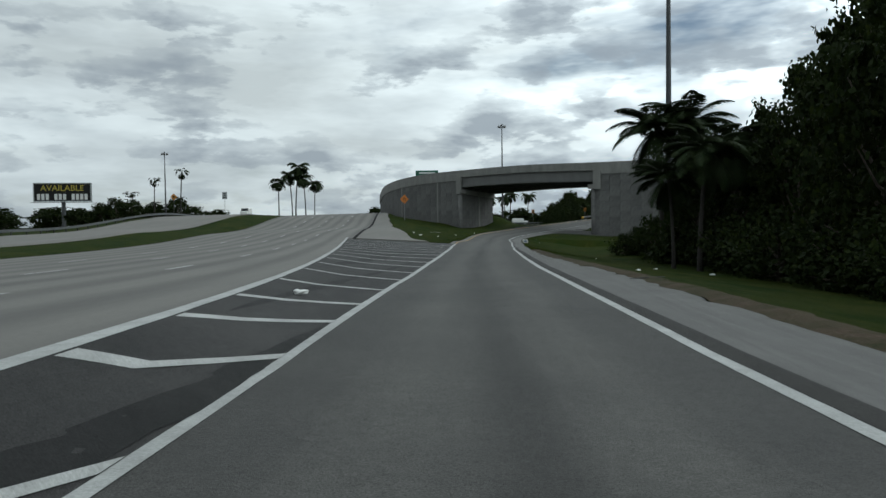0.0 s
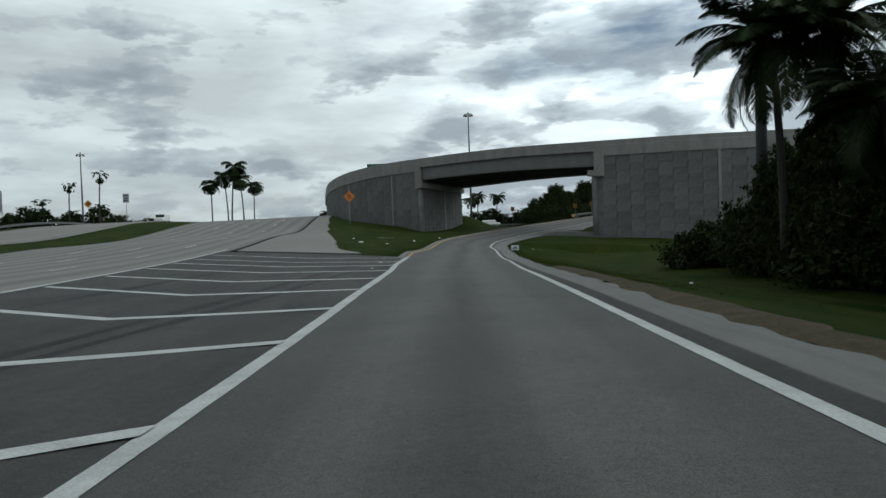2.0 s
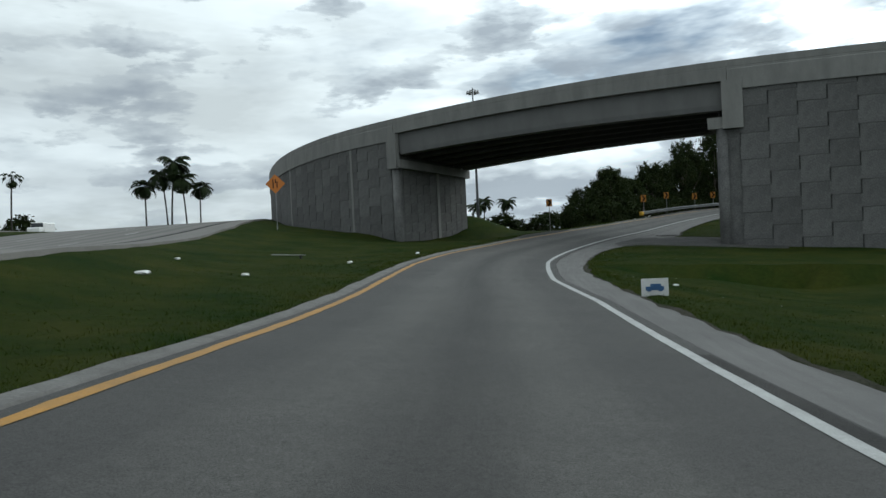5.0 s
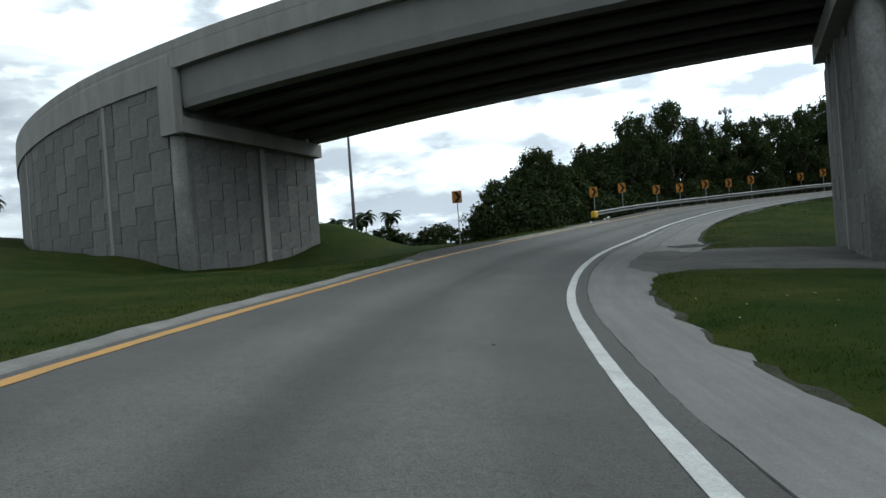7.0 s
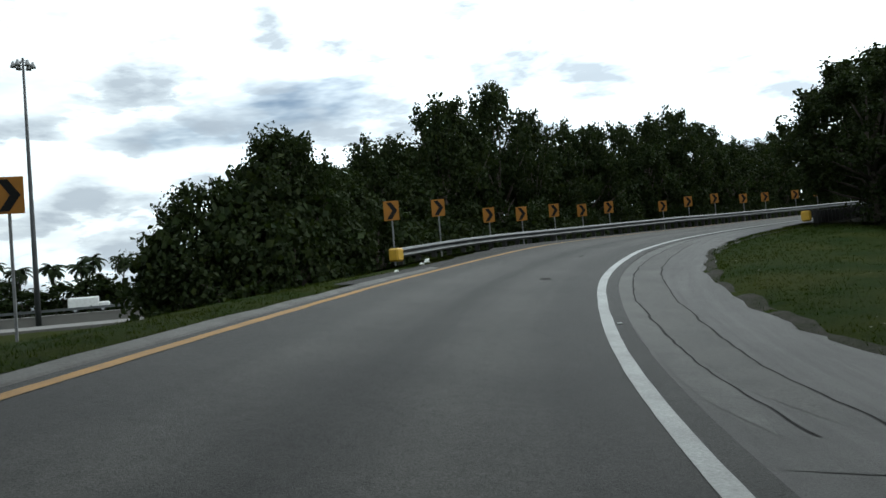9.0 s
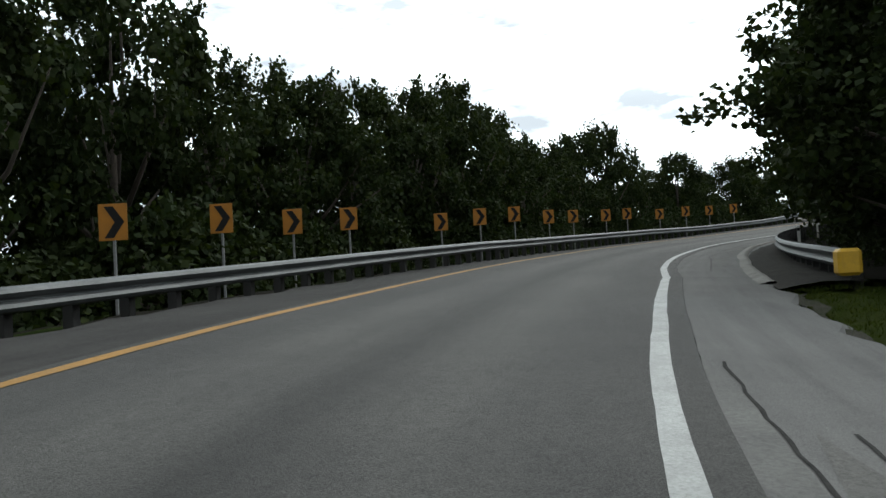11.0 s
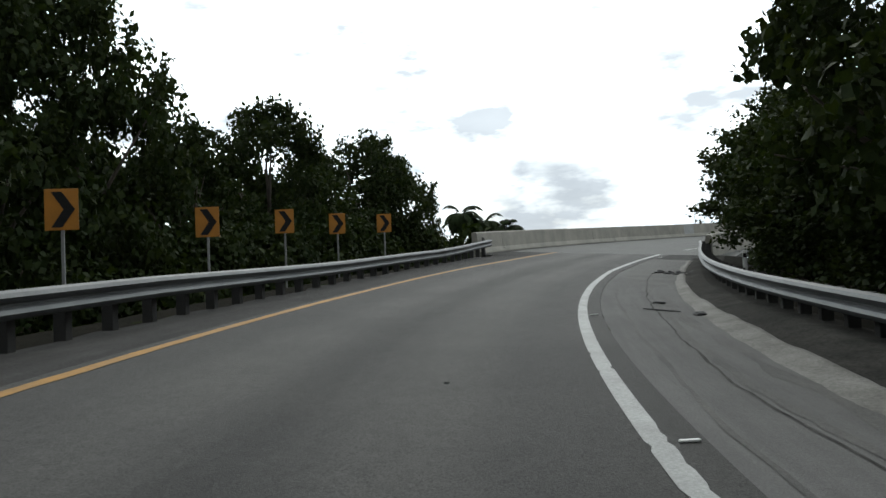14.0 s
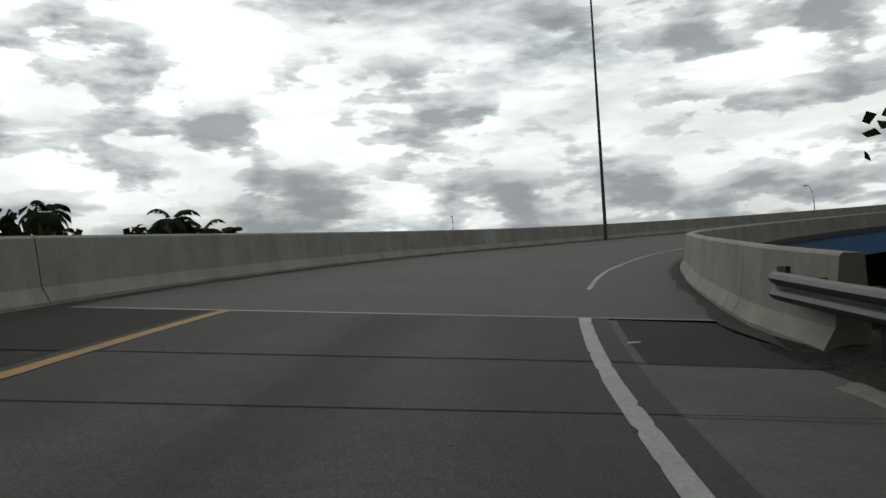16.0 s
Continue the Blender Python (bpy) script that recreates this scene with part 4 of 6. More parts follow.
# small white reflectors beside the gore line
for _y in (3.2, 6.0, 9.3, 12.2, 27.1, 33.0, 38.7, 45.0, 51.0, 57.5, 62.5):
    bm = bmesh.new()
    box(bm, (0, 0, 0.008), (0.12, 0.09, 0.016), bevel=0.004)
    ob = tagged(part("road_stud", bm, M["white_plastic"]), "small white road stud on dark asphalt", "road stud", "road studs")
    ob.matrix_world = pose(*(ramp.at(S0 + _y, left_line(S0 + _y) - 0.75) + np.array([0, 0, 0.01])), rz=8)

# ---- overpass ----
L0 = nearest(over_face, -3.3, 139.6)[0] + 0.75      # the two ends of the span
R0 = nearest(over_face, 17.2, 122.6)[0] - 0.8
FAR = nearest(over_face, -25.0, 187.0)[0]


def panel_mesh(name, w, h, j=0.07, t=0.09):
    bm = bmesh.new()
    shape = [(-w / 2, 0), (w / 2, 0), (w / 2, h / 2), (w / 2 + j, h / 2), (w / 2 + j, h), (-w / 2 + j, h), (-w / 2 + j, h / 2), (-w / 2, h / 2)]
    c = 0.006
    back = [bm.verts.new((x, 0, z)) for x, z in shape]
    cx, cz = j / 2, h / 2
    front = [bm.verts.new((cx + (x - cx) * (1 - 2 * c / w), -t, cz + (z - cz) * (1 - 2 * c / h))) for x, z in shape]
    bm.faces.new(front)
    for k in range(8):
        bm.faces.new((back[k], back[(k + 1) % 8], front[(k + 1) % 8], front[k]))
    bmesh.ops.recalc_face_normals(bm, faces=bm.faces)
    me = bpy.data.meshes.new(name)
    bm.to_mesh(me)
    bm.free()
    me.materials.append(M["wall_panel"])
    return me


def make_overpass():
    root = tagged(new("overpass"), "grey concrete overpass with panelled retaining walls", "bridge")
    end = over_face.length - 1
    # parapets: on the span a plain band, on the walls a deeper coping
    over_face.sweep("parapet", R0 + 0.02, L0 - 0.02, [(0.0, -0.05), (0.0, 0.74), (0.012, 0.755), (0.012, 0.775), (0.0, 0.79), (0.0, 1.2), (0.22, 1.22), (0.4, 0.02), (0.4, -0.05)], M["concrete"], root, closed=True, label="pale concrete parapet")
    for a, b in ((L0, FAR), (1, R0)):
        over_face.sweep("coping", a, b, [(-0.03, -0.62), (-0.03, 0.6), (0.0, 0.64), (0.0, 0.74), (0.012, 0.755), (0.012, 0.775), (0.0, 0.79), (0.0, 1.2), (0.22, 1.22), (0.4, 0.02), (0.4, -0.62)], M["concrete"], root, closed=True, label="deep pale concrete coping")
        over_face.sweep("wall", a, b, [(0.16, -13), (0.16, -0.3), (8.5, -0.3), (8.5, -13)], M["wall_panel"], root, closed=True, label="retaining wall")
    over_face.sweep("parapet", 1, FAR, [(8.4, -0.3), (8.3, 0.02), (8.5, 1.0), (8.72, 1.0), (8.75, -0.3)], M["concrete"], root, closed=True, label="pale concrete parapet")
    # deck and inner girders in the concrete coloured with the span's shade
    over_face.sweep("deck", 1, FAR, [(0.35, -0.24), (0.35, 0.02), (8.4, 0.02), (8.4, -0.24)], M["concrete_shade"], root, closed=True)
    over_face.sweep("girder", R0 + 0.3, L0 - 0.3, [(0.42, -1.78), (0.36, -1.45), (0.34, -0.06), (0.95, -0.24), (0.95, -1.82)], M["concrete_girder"], root, closed=True, label="smooth grey outer girder")
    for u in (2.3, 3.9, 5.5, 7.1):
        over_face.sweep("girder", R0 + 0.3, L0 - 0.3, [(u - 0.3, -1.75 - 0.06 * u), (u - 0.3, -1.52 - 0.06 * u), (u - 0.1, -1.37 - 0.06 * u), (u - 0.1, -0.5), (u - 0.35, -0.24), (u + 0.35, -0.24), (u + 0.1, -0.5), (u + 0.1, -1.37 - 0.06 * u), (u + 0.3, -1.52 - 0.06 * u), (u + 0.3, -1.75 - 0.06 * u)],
                        M["concrete_shade"], root, closed=True, step=2.0)
    over_face.sweep("girder", R0 + 0.3, L0 - 0.3, [(7.9, -2.23), (7.9, -0.24), (8.35, -0.24), (8.4, -2.25)], M["concrete_girder"], root, closed=True)
    # bearing caps and pilasters at both ends of the span
    over_face.sweep("abutment", R0 - 0.3, R0 + 0.62, [(0.2, -13), (0.2, -2.96), (8.5, -2.96), (8.5, -13)], M["wall_panel"], root, step=0.3, closed=True, label="end of the retaining wall")
    for s, sign, out in ((L0, -1, 0.0), (R0, 1, 0.72)):
        over_face.sweep("bearing_cap", s - 0.2 * sign, s + (0.55 + out) * sign, [(0.05, -2.95), (0.05, -2.25), (8.6, -2.25), (8.6, -2.95)], M["concrete"], root, step=0.3, closed=True, label="pale concrete bearing cap")
        over_face.sweep("pilaster", s + 0.35 * sign, s - 0.85 * sign, [(-0.12, -3.0), (-0.12, -0.02), (0.3, -0.02), (0.3, -3.0)], M["concrete"], root, step=0.4, closed=True, label="pale concrete pilaster")
        # the gap behind the bearings, its shade in the colour too
        over_face.sweep("back_wall", s - 0.3 * sign, s - 0.1 * sign, [(0.1, -2.3), (0.1, -0.2), (8.5, -0.2), (8.5, -2.3)], M["concrete_shade"], root, step=0.2, closed=True)
        # rounded corner of the wall's end
        bm = bmesh.new()
        p = over_face.at(s + (out - 0.28) * sign, 0.42)
        tube(bm, [(p[0], p[1], -4.0), (p[0], p[1], p[2] - 2.9)], [0.38, 0.38], sides=16)
        part("corner_post", bm, M["wall_panel"], root, smooth=True)
    # slip joints
    for s in (L0 + 6.2, L0 + 20.0, R0 - 14.0):
        over_face.sweep("slip_joint", s, s + 0.32, [(0.02, -12), (0.02, -0.6), (0.2, -0.6), (0.2, -12)], M["concrete"], root, step=0.3, closed=True)
    for s, sign in ((L0, -1), (R0 + 0.66, 1)):
        over_face.sweep("slip_joint", s - 0.05 * sign, s + 0.16 * sign, [(4.7, -12), (4.7, -2.95), (5.0, -2.95), (5.0, -12)], M["concrete"], root, step=0.2, closed=True)
    # the panels of the walls
    w, h = 1.62, 1.62
    mesh = panel_mesh("panel", w - 0.01, h - 0.01)
    rng = np.random.RandomState(8)

    def put_panel(x, y, z, turn, shape=mesh):
        ob = new("panel", shape)
        ob.parent = root
        ob.matrix_world = pose(x, y, z, 0, 0, math.degrees(turn)) @ Matrix.Translation((0, rng.uniform(-0.012, 0.012), 0))

    def column(s, k, low):
        p = over_face.at(s, 0.16)
        turn = over_face.heading(s) + math.pi
        z = -4.2 + (h / 2 if k % 2 else 0.0)
        while z < p[2] - 0.6:
            if z + h > low:
                put_panel(p[0], p[1], z, turn)
            z += h
    k = 0
    for s in np.arange(L0 + 1.4, L0 + 40, w):
        column(s, k, ground_height(*over_face.at(s, -0.3)[:2]) - 0.3)
        k += 1
    for s in np.arange(R0 - 1.4, R0 - 24, -w):
        column(s, k, ground_height(*over_face.at(s, -0.3)[:2]) - 0.3)
        k += 1
    # narrower ones on the ends under the span
    for s, sign in ((L0, -1), (R0 + 0.66, 1)):
        turn = over_face.heading(s) + math.pi / 2 * sign
        for u0, u1 in ((0.85, 4.66), (5.04, 8.42)):
            wide = (u1 - u0) / 5
            slim = panel_mesh("panel", wide - 0.008, h - 0.01, 0.03, 0.05)
            for k in range(5):
                p = over_face.at(s, u0 + wide * (k + 0.5))
                z = -4.2 + (h / 2 if k % 2 else 0.0)
                while z < p[2] - 2.95 - 0.4:
                    put_panel(p[0], p[1], z, turn, slim)
                    z += h


make_overpass()


# ---- guardrails ----
def w_beam(side):
    """The folded profile of a guardrail beam, with side = -1 or 1 for the way it faces away from the road."""
    pts = [(0.0, 0.155), (-0.05, 0.13), (-0.08, 0.085), (-0.05, 0.04), (0.0, 0.012), (0.0, -0.012), (-0.05, -0.04), (-0.08, -0.085), (-0.05, -0.13), (0.0, -0.155)]
    back = [(u + 0.012, z) for u, z in pts[::-1]]
    return [(side * u, z) for u, z in pts + back]


def guardrail(side, s0, s1, offset, top, label, yellow_end=True):
    root = tagged(new("guardrail"), label, "guardrail")
    prof = w_beam(side)
    ramp.sweep("beam", s0, s1, lambda s: [(offset(s) + u, top(s) - 0.155 + z) for u, z in prof], M["steel"], root, step=0.6, closed=True, label="galvanised folded steel beam")
    bm = bmesh.new()
    box(bm, (0, 0, -0.2), (0.16, 0.14, 1.0), bevel=0.008)
    post = bpy.data.meshes.new("post")
    bm.to_mesh(post)
    bm.free()
    post.materials.append(M["rust_post"])
    bm = bmesh.new()
    box(bm, (0, 0, 0), (0.14, 0.16, 0.3), bevel=0.008)
    block = bpy.data.meshes.new("block")
    bm.to_mesh(block)
    bm.free()
    block.materials.append(M["rust_post"])
    for s in np.arange(s0 + 0.5, s1 - 0.2, 0.952):
        turn = math.degrees(ramp.heading(s)) - 90
        for name, mesh, du, dz in (("post", post, 0.24, -0.34), ("block", block, 0.09, -0.16)):
            ob = new(name, mesh)
            ob.parent = root
            p = ramp.at(s, offset(s) + side * du, top(s) + dz)
            ob.matrix_world = pose(*p, rz=turn)
    if yellow_end:
        bm = bmesh.new()
        box(bm, (0, 0, 0), (0.34, 0.42, 0.42), bevel=0.05)
        ob = part("end_terminal", bm, M["yellow_plastic"], root, "yellow plastic end terminal")
        ob.matrix_world = pose(*ramp.at(s0 - 0.1, offset(s0), top(s0) - 0.2), rz=math.degrees(ramp.heading(s0)) - 90)
    return root


def left_rail(s):
    return np.interp(s - S0, [152, 160, 168, 176, 200, 218, 226], [-6.6, -6.0, -5.4, -5.0, -5.05, -5.2, -5.85])


def right_rail(s):
    return np.interp(s - S0, [166, 180, 200, 215, 222, 225.4], [4.0, 3.95, 3.9, 3.72, 3.55, 3.24])


guardrail(-1, S0 + 153, S0 + 223.4, left_rail, lambda s: np.interp(s - S0, [152, 165, 178, 200, 208, 216, 223], [0.33, 0.50, 0.65, 0.65, 0.55, 0.52, 0.66]), "galvanised steel guardrail on dark posts with a yellow end")
guardrail(1, S0 + 167, S0 + 224.4, right_rail, lambda s: np.interp(s - S0, [167, 185, 205, 220, 225], [0.60, 0.60, 0.62, 0.7, 0.74]), "galvanised steel guardrail curving along the shoulder")

# ---- the bridge at the end of the ramp ----
tagged(ramp.sweep("bridge_deck", END + 0.06, END + 100, [(-6.5, -0.3), (-6.5, 0.0), (-1.0, 0.0), (4.6, 0.0), (4.6, -0.3)], M["deck"], closed=True), "grey concrete bridge deck", "bridge", kind="structure")
tagged(ramp.sweep("expansion_joint", END - 0.02, END + 0.1, [(-5.9, 0.004), (3.3, 0.004)], M["steel"], step=0.1), "thin bright steel expansion joint across the deck", "joint", kind="structure")
tagged(ramp.sweep("approach_slab", END - 3.2, END - 0.02, lambda s: [(-5.9, 0.002), (left_line(s) - 0.2, 0.002)], M["asphalt_mid"], step=0.5), "dark approach slab beside the lane", "pavement", kind="structure")
tagged(ramp.sweep("approach_slab", END - 3.2, END - 0.02, lambda s: [(u, shoulder_dz(s, u) + 0.003) for u in (right_line(s) + 0.4, right_line(s) + 1.0, 3.4)], M["asphalt_mid"], step=0.5), "dark approach slab beside the lane", "pavement", kind="structure")
for _s, _w in ((-3.2, 0.03), (-5.1, 0.02)):
    tagged(ramp.sweep("crack", END + _s, END + _s + _w, [(-3.6 + 0.4 * k, 0.0045) for k in range(19)], M["shoulder_crack"], step=0.02), "thin dark crack across the lane", "crack", kind="structure")
ribbon(ramp, "edge_line", END + 4.5, END + 70, right_line, 0.08, M["white_paint"], "thin white edge line on the bridge deck")


def bridge_barrier(side, s0, s1, line, label):
    foot = line if callable(line) else (lambda s: line)
    root = tagged(new("bridge_barrier"), label, "barrier")
    shape = [(0.0, -0.05), (0.0, 0.06), (0.12, 0.26), (0.20, 0.95), (0.24, 0.985), (0.40, 0.985), (0.44, 0.95), (0.46, -0.3), (0.0, -0.3)]
    s = s0
    first = True
    while s < s1:
        step = 3.1 if first else 12.0
        first = False
        ob = ramp.sweep("segment", s + 0.012, min(s + step, s1) - 0.012, lambda q: [(foot(q) + side * u, z) for u, z in shape], M["barrier"], root, step=1.0, closed=True)
        s += step
    return root


bridge_barrier(-1, END - 3.0, END + 100, -5.95, "pale concrete bridge barrier with a sloping face")
def inner_foot(s):
    return float(np.interp(s - END, [-3, -0.5, 3.2, 9, 18, 100], [3.42, 3.33, 3.56, 3.81, 3.9, 3.9]))


for _side, _foot in ((-1, lambda s: -5.93), (1, inner_foot)):
    tagged(ramp.sweep("grime", END - 2.4, END + 60, lambda s: [(_foot(s) - _side * (0.28 + ragged(s, 0.12)), 0.005), (_foot(s) + 0.03 * _side, 0.006)], M["asphalt_dark"], step=0.5), "dark grime along the foot of the barrier", "stain", kind="structure")
bridge_barrier(1, END - 2.6, END + 100, inner_foot, "pale concrete bridge barrier curving with the deck")
tagged(ramp.sweep("bridge_girder", END + 12, END + 100, [(4.2, -1.9), (4.2, -0.3), (4.4, -0.3), (4.4, -1.9)], M["blue_steel"], closed=True), "blue painted steel girder under the deck", "girder")
for _s, _u, _z in ((END - 2.3, -6.12, 0.62), (END - 1.3, inner_foot(END - 1.3) + 0.17, 0.66)):
    bm = bmesh.new()
    box(bm, (0, 0, 0), (0.06, 0.3, 0.24), bevel=0.01)
    ob = tagged(part("barrier_plate", bm, M["rust_post"]), "dark metal plate set in the concrete barrier", "plate")
    ob.matrix_world = pose(*ramp.at(_s, _u, _z), rz=math.degrees(ramp.heading(_s)) - 90)
tagged(ramp.sweep("repair_patch", S0 + 251.0, S0 + 252.4, [(-6.02, 0.1), (-6.055, 0.27), (-6.14, 0.97)], M["white_paint"], step=0.5), "pale repair patch on the concrete barrier", "patch")

# ---- signs ----
def plate(bm, w, h, t=0.012, centre=(0, 0, 0)):
    box(bm, centre, (w, t, h), bevel=0.003)


def chevron_sign(w=0.53, h=0.67):
    """Yellow board with a black chevron that points to the right; its face looks along -y."""
    root = new("chevron_sign")
    bm = bmesh.new()
    plate(bm, w, h)
    board = part("board", bm, M["sign_yellow"], root, "yellow reflective board")
    bm = bmesh.new()
    a = 0.30
    pts = [(-a * w, 0.43 * h), (0.02 * w, 0.43 * h), (0.40 * w, 0.0), (0.02 * w, -0.43 * h), (-a * w, -0.43 * h), (0.06 * w, 0.0)]
    front = [bm.verts.new((x, -0.0105, z)) for x, z in pts]
    back = [bm.verts.new((x, -0.006, z)) for x, z in pts]
    for q in ((0, 5, 2, 1), (5, 4, 3, 2)):
        bm.faces.new([front[i] for i in q])
    for k in range(6):
        bm.faces.new((front[k], front[(k + 1) % 6], back[(k + 1) % 6], back[k]))
    part("chevron", bm, M["sign_black"], board, "black chevron")
    bm = bmesh.new()
    box(bm, (0, 0.03, -1.35), (0.05, 0.04, 3.2), bevel=0.004)
    part("post", bm, M["post_grey"], root, "thin galvanised post")
    return tagged(root, "yellow chevron sign on a thin galvanised post", "road sign", "chevron signs")


first = chevron_sign()
first.matrix_world = pose(9.42, 145.16, 2.79, rz=-12)
for _s, _u, _h in ((154.5, -7.59, 1.54), (158.5, -8.10, 1.59), (163.0, -8.54, 1.27), (165.5, -8.27, 1.28), (169.0, -8.34, 1.40), (172.0, -8.29, 1.35), (174.5, -7.95, 1.45), (181.0, -7.80, 1.40), (183.0, -7.06, 1.59),
                   (186.5, -7.02, 1.71), (190.5, -7.06, 1.58), (193.5, -7.06, 1.58), (197.5, -6.96, 1.59), (201.0, -7.28, 1.64), (205.5, -7.31, 1.51), (209.5, -7.52, 1.54), (213.0, -7.60, 1.44), (216.0, -7.26, 1.45)):
    p = ramp.at(S0 + _s, _u, _h)
    copy_thing(first, pose(*p, rz=math.degrees(ramp.heading(S0 + _s - 14)) - 90 + 4))


def bar_rows(bm, w, h, rows, t, z0=0.0, fill=0.8):
    """Plain bars where writing cannot be read."""
    for k in range(rows):
        z = z0 + h * (0.5 - (k + 0.5) / rows)
        box(bm, (0, t, z), (w * fill * (1 - 0.15 * (k % 2)), 0.006, h / rows * 0.45))


def posted_sign(name, at, rz, w, h, board, bars, rows, foot, label, posts=(0.0,), diamond=False):
    root = tagged(new(name), label, "road sign")
    bm = bmesh.new()
    plate(bm, w, h, 0.02)
    if diamond:
        bmesh.ops.rotate(bm, verts=bm.verts, matrix=Matrix.Rotation(math.pi / 4, 3, "Y"))
    part("board", bm, board, root)
    if rows:
        bm = bmesh.new()
        bar_rows(bm, w * (0.6 if diamond else 0.9), h * (0.6 if diamond else 0.8), rows, -0.014)
        part("legend", bm, bars, root)
    for x in posts:
        bm = bmesh.new()
        z = foot - at[2] - 0.3
        box(bm, (x, 0.04, (z + h * 0.3) / 2), (0.07, 0.05, h * 0.3 - z), bevel=0.005)
        part("post", bm, M["post_grey"], root)
    root.matrix_world = pose(*at, rz=rz)
    return root


def work_sign():
    root = tagged(new("work_sign"), "orange diamond road works sign on a post by the wall", "road sign")
    bm = bmesh.new()
    plate(bm, 1.15, 1.15, 0.02)
    bmesh.ops.rotate(bm, verts=bm.verts, matrix=Matrix.Rotation(math.pi / 4, 3, "Y"))
    part("board", bm, M["sign_orange"], root)
    bm = bmesh.new()
    box(bm, (-0.18, -0.014, 0.0), (0.09, 0.006, 0.75))
    box(bm, (0.14, -0.014, -0.16), (0.09, 0.006, 0.38))
    box(bm, (0.10, -0.014, 0.12), (0.30, 0.006, 0.09))
    box(bm, (0.02, -0.014, 0.28), (0.09, 0.006, 0.25))
    part("symbol", bm, M["sign_black"], root)
    bm = bmesh.new()
    box(bm, (0, 0.04, -2.4), (0.08, 0.06, 4.4), bevel=0.005)
    part("post", bm, M["post_grey"], root)
    root.matrix_world = pose(-14.1, 138.6, 5.2, rz=4)


work_sign()
posted_sign("route_sign", (-53.2, 156.4, 7.0), 10, 1.0, 1.5, M["sign_back"], M["sign_black"], 3, 2.0, "small white and green sign on the grass median")
posted_sign("exit_sign", (-22.6, 211.0, 7.9), 4, 3.2, 2.0, M["sign_green"], M["white_plastic"], 3, 2.3, "green motorway sign on two posts", posts=(-1.0, 1.0))
posted_sign("guide_sign", (-12.8, 177.0, 11.95), 4, 5.2, 1.9, M["sign_green"], M["white_plastic"], 2, 2.0, "green guide sign above the parapet", posts=(1.8,))
posted_sign("warning_sign", (-95.0, 232.0, 9.7), 6, 1.5, 1.5, M["sign_yellow"], M["sign_black"], 1, 3.5, "small yellow diamond sign far across the motorway", diamond=True)


def yard_sign():
    root = tagged(new("yard_sign"), "small white placard with a blue car shape in the grass", "sign")
    bm = bmesh.new()
    plate(bm, 0.62, 0.42, 0.008)
    part("placard", bm, M["white_plastic"], root)
    bm = bmesh.new()
    box(bm, (0.0, -0.008, -0.02), (0.42, 0.004, 0.09), bevel=0.0015)
    box(bm, (0.02, -0.008, 0.05), (0.24, 0.004, 0.07), bevel=0.0015)
    for x in (-0.13, 0.13):
        box(bm, (x, -0.008, -0.07), (0.09, 0.004, 0.05), bevel=0.0015)
    part("car_shape", bm, M["sign_blue"], root)
    for x in (-0.2, 0.2):
        bm = bmesh.new()
        tube(bm, [(x, 0.0, -0.75), (x, 0.0, -0.15)], [0.006, 0.006], sides=6)
        part("wire", bm, M["post_grey"], root)
    root.matrix_world = pose(5.17, 92.6, -1.42, rz=-6)


yard_sign()


def billboard():
    root = tagged(new("billboard"), "black billboard reading AVAILABLE on a steel column", "billboard")
    bm = bmesh.new()
    box(bm, (0, 0, 0), (20.2, 0.8, 7.0), bevel=0.1)
    part("panel", bm, M["sign_black"], root)
    bm = bmesh.new()
    for z in (3.35, -3.35):
        box(bm, (0, -0.46, z), (20.2, 0.1, 0.35))
    for x in (-9.95, 9.95):
        box(bm, (x, -0.46, 0), (0.35, 0.1, 6.4))
    part("frame", bm, M["sign_back"], root)
    text = bpy.data.curves.new("words", "FONT")
    text.body, text.size, text.align_x, text.extrude = "AVAILABLE", 3.1, "CENTER", 0.03
    text.materials.append(M["sign_ochre"])
    ob = new("words", text)
    ob.parent = root
    ob.matrix_world = pose(0, -0.46, 0.55, 90)
    me = bpy.data.meshes.new_from_object(ob.evaluated_get(bpy.context.evaluated_depsgraph_get()))
    bpy.data.objects.remove(ob)
    ob = new("words", me)
    ob.parent = root
    ob.matrix_world = pose(0, -0.46, 0.55, 90)
    ob["label"] = "ochre letters AVAILABLE"
    bm = bmesh.new()
    for k in range(12):
        if k not in (3, 7):
            box(bm, (-8.3 + 1.5 * k, -0.45, -1.7), (1.05, 0.05, 2.2))
    part("number_bars", bm, M["white_plastic"], root, "row of white bars")
    bm = bmesh.new()
    tube(bm, [(0, 0.6, -18), (0, 0.6, -3.4)], [0.75, 0.7], sides=14)
    part("column", bm, M["mast_steel"], root)
    bm = bmesh.new()
    box(bm, (0, -0.9, -3.8), (21.5, 0.9, 0.15))
    part("catwalk", bm, M["mast_steel"], root)
    root.matrix_world = pose(-157.0, 280.0, 13.8, rz=14)


billboard()


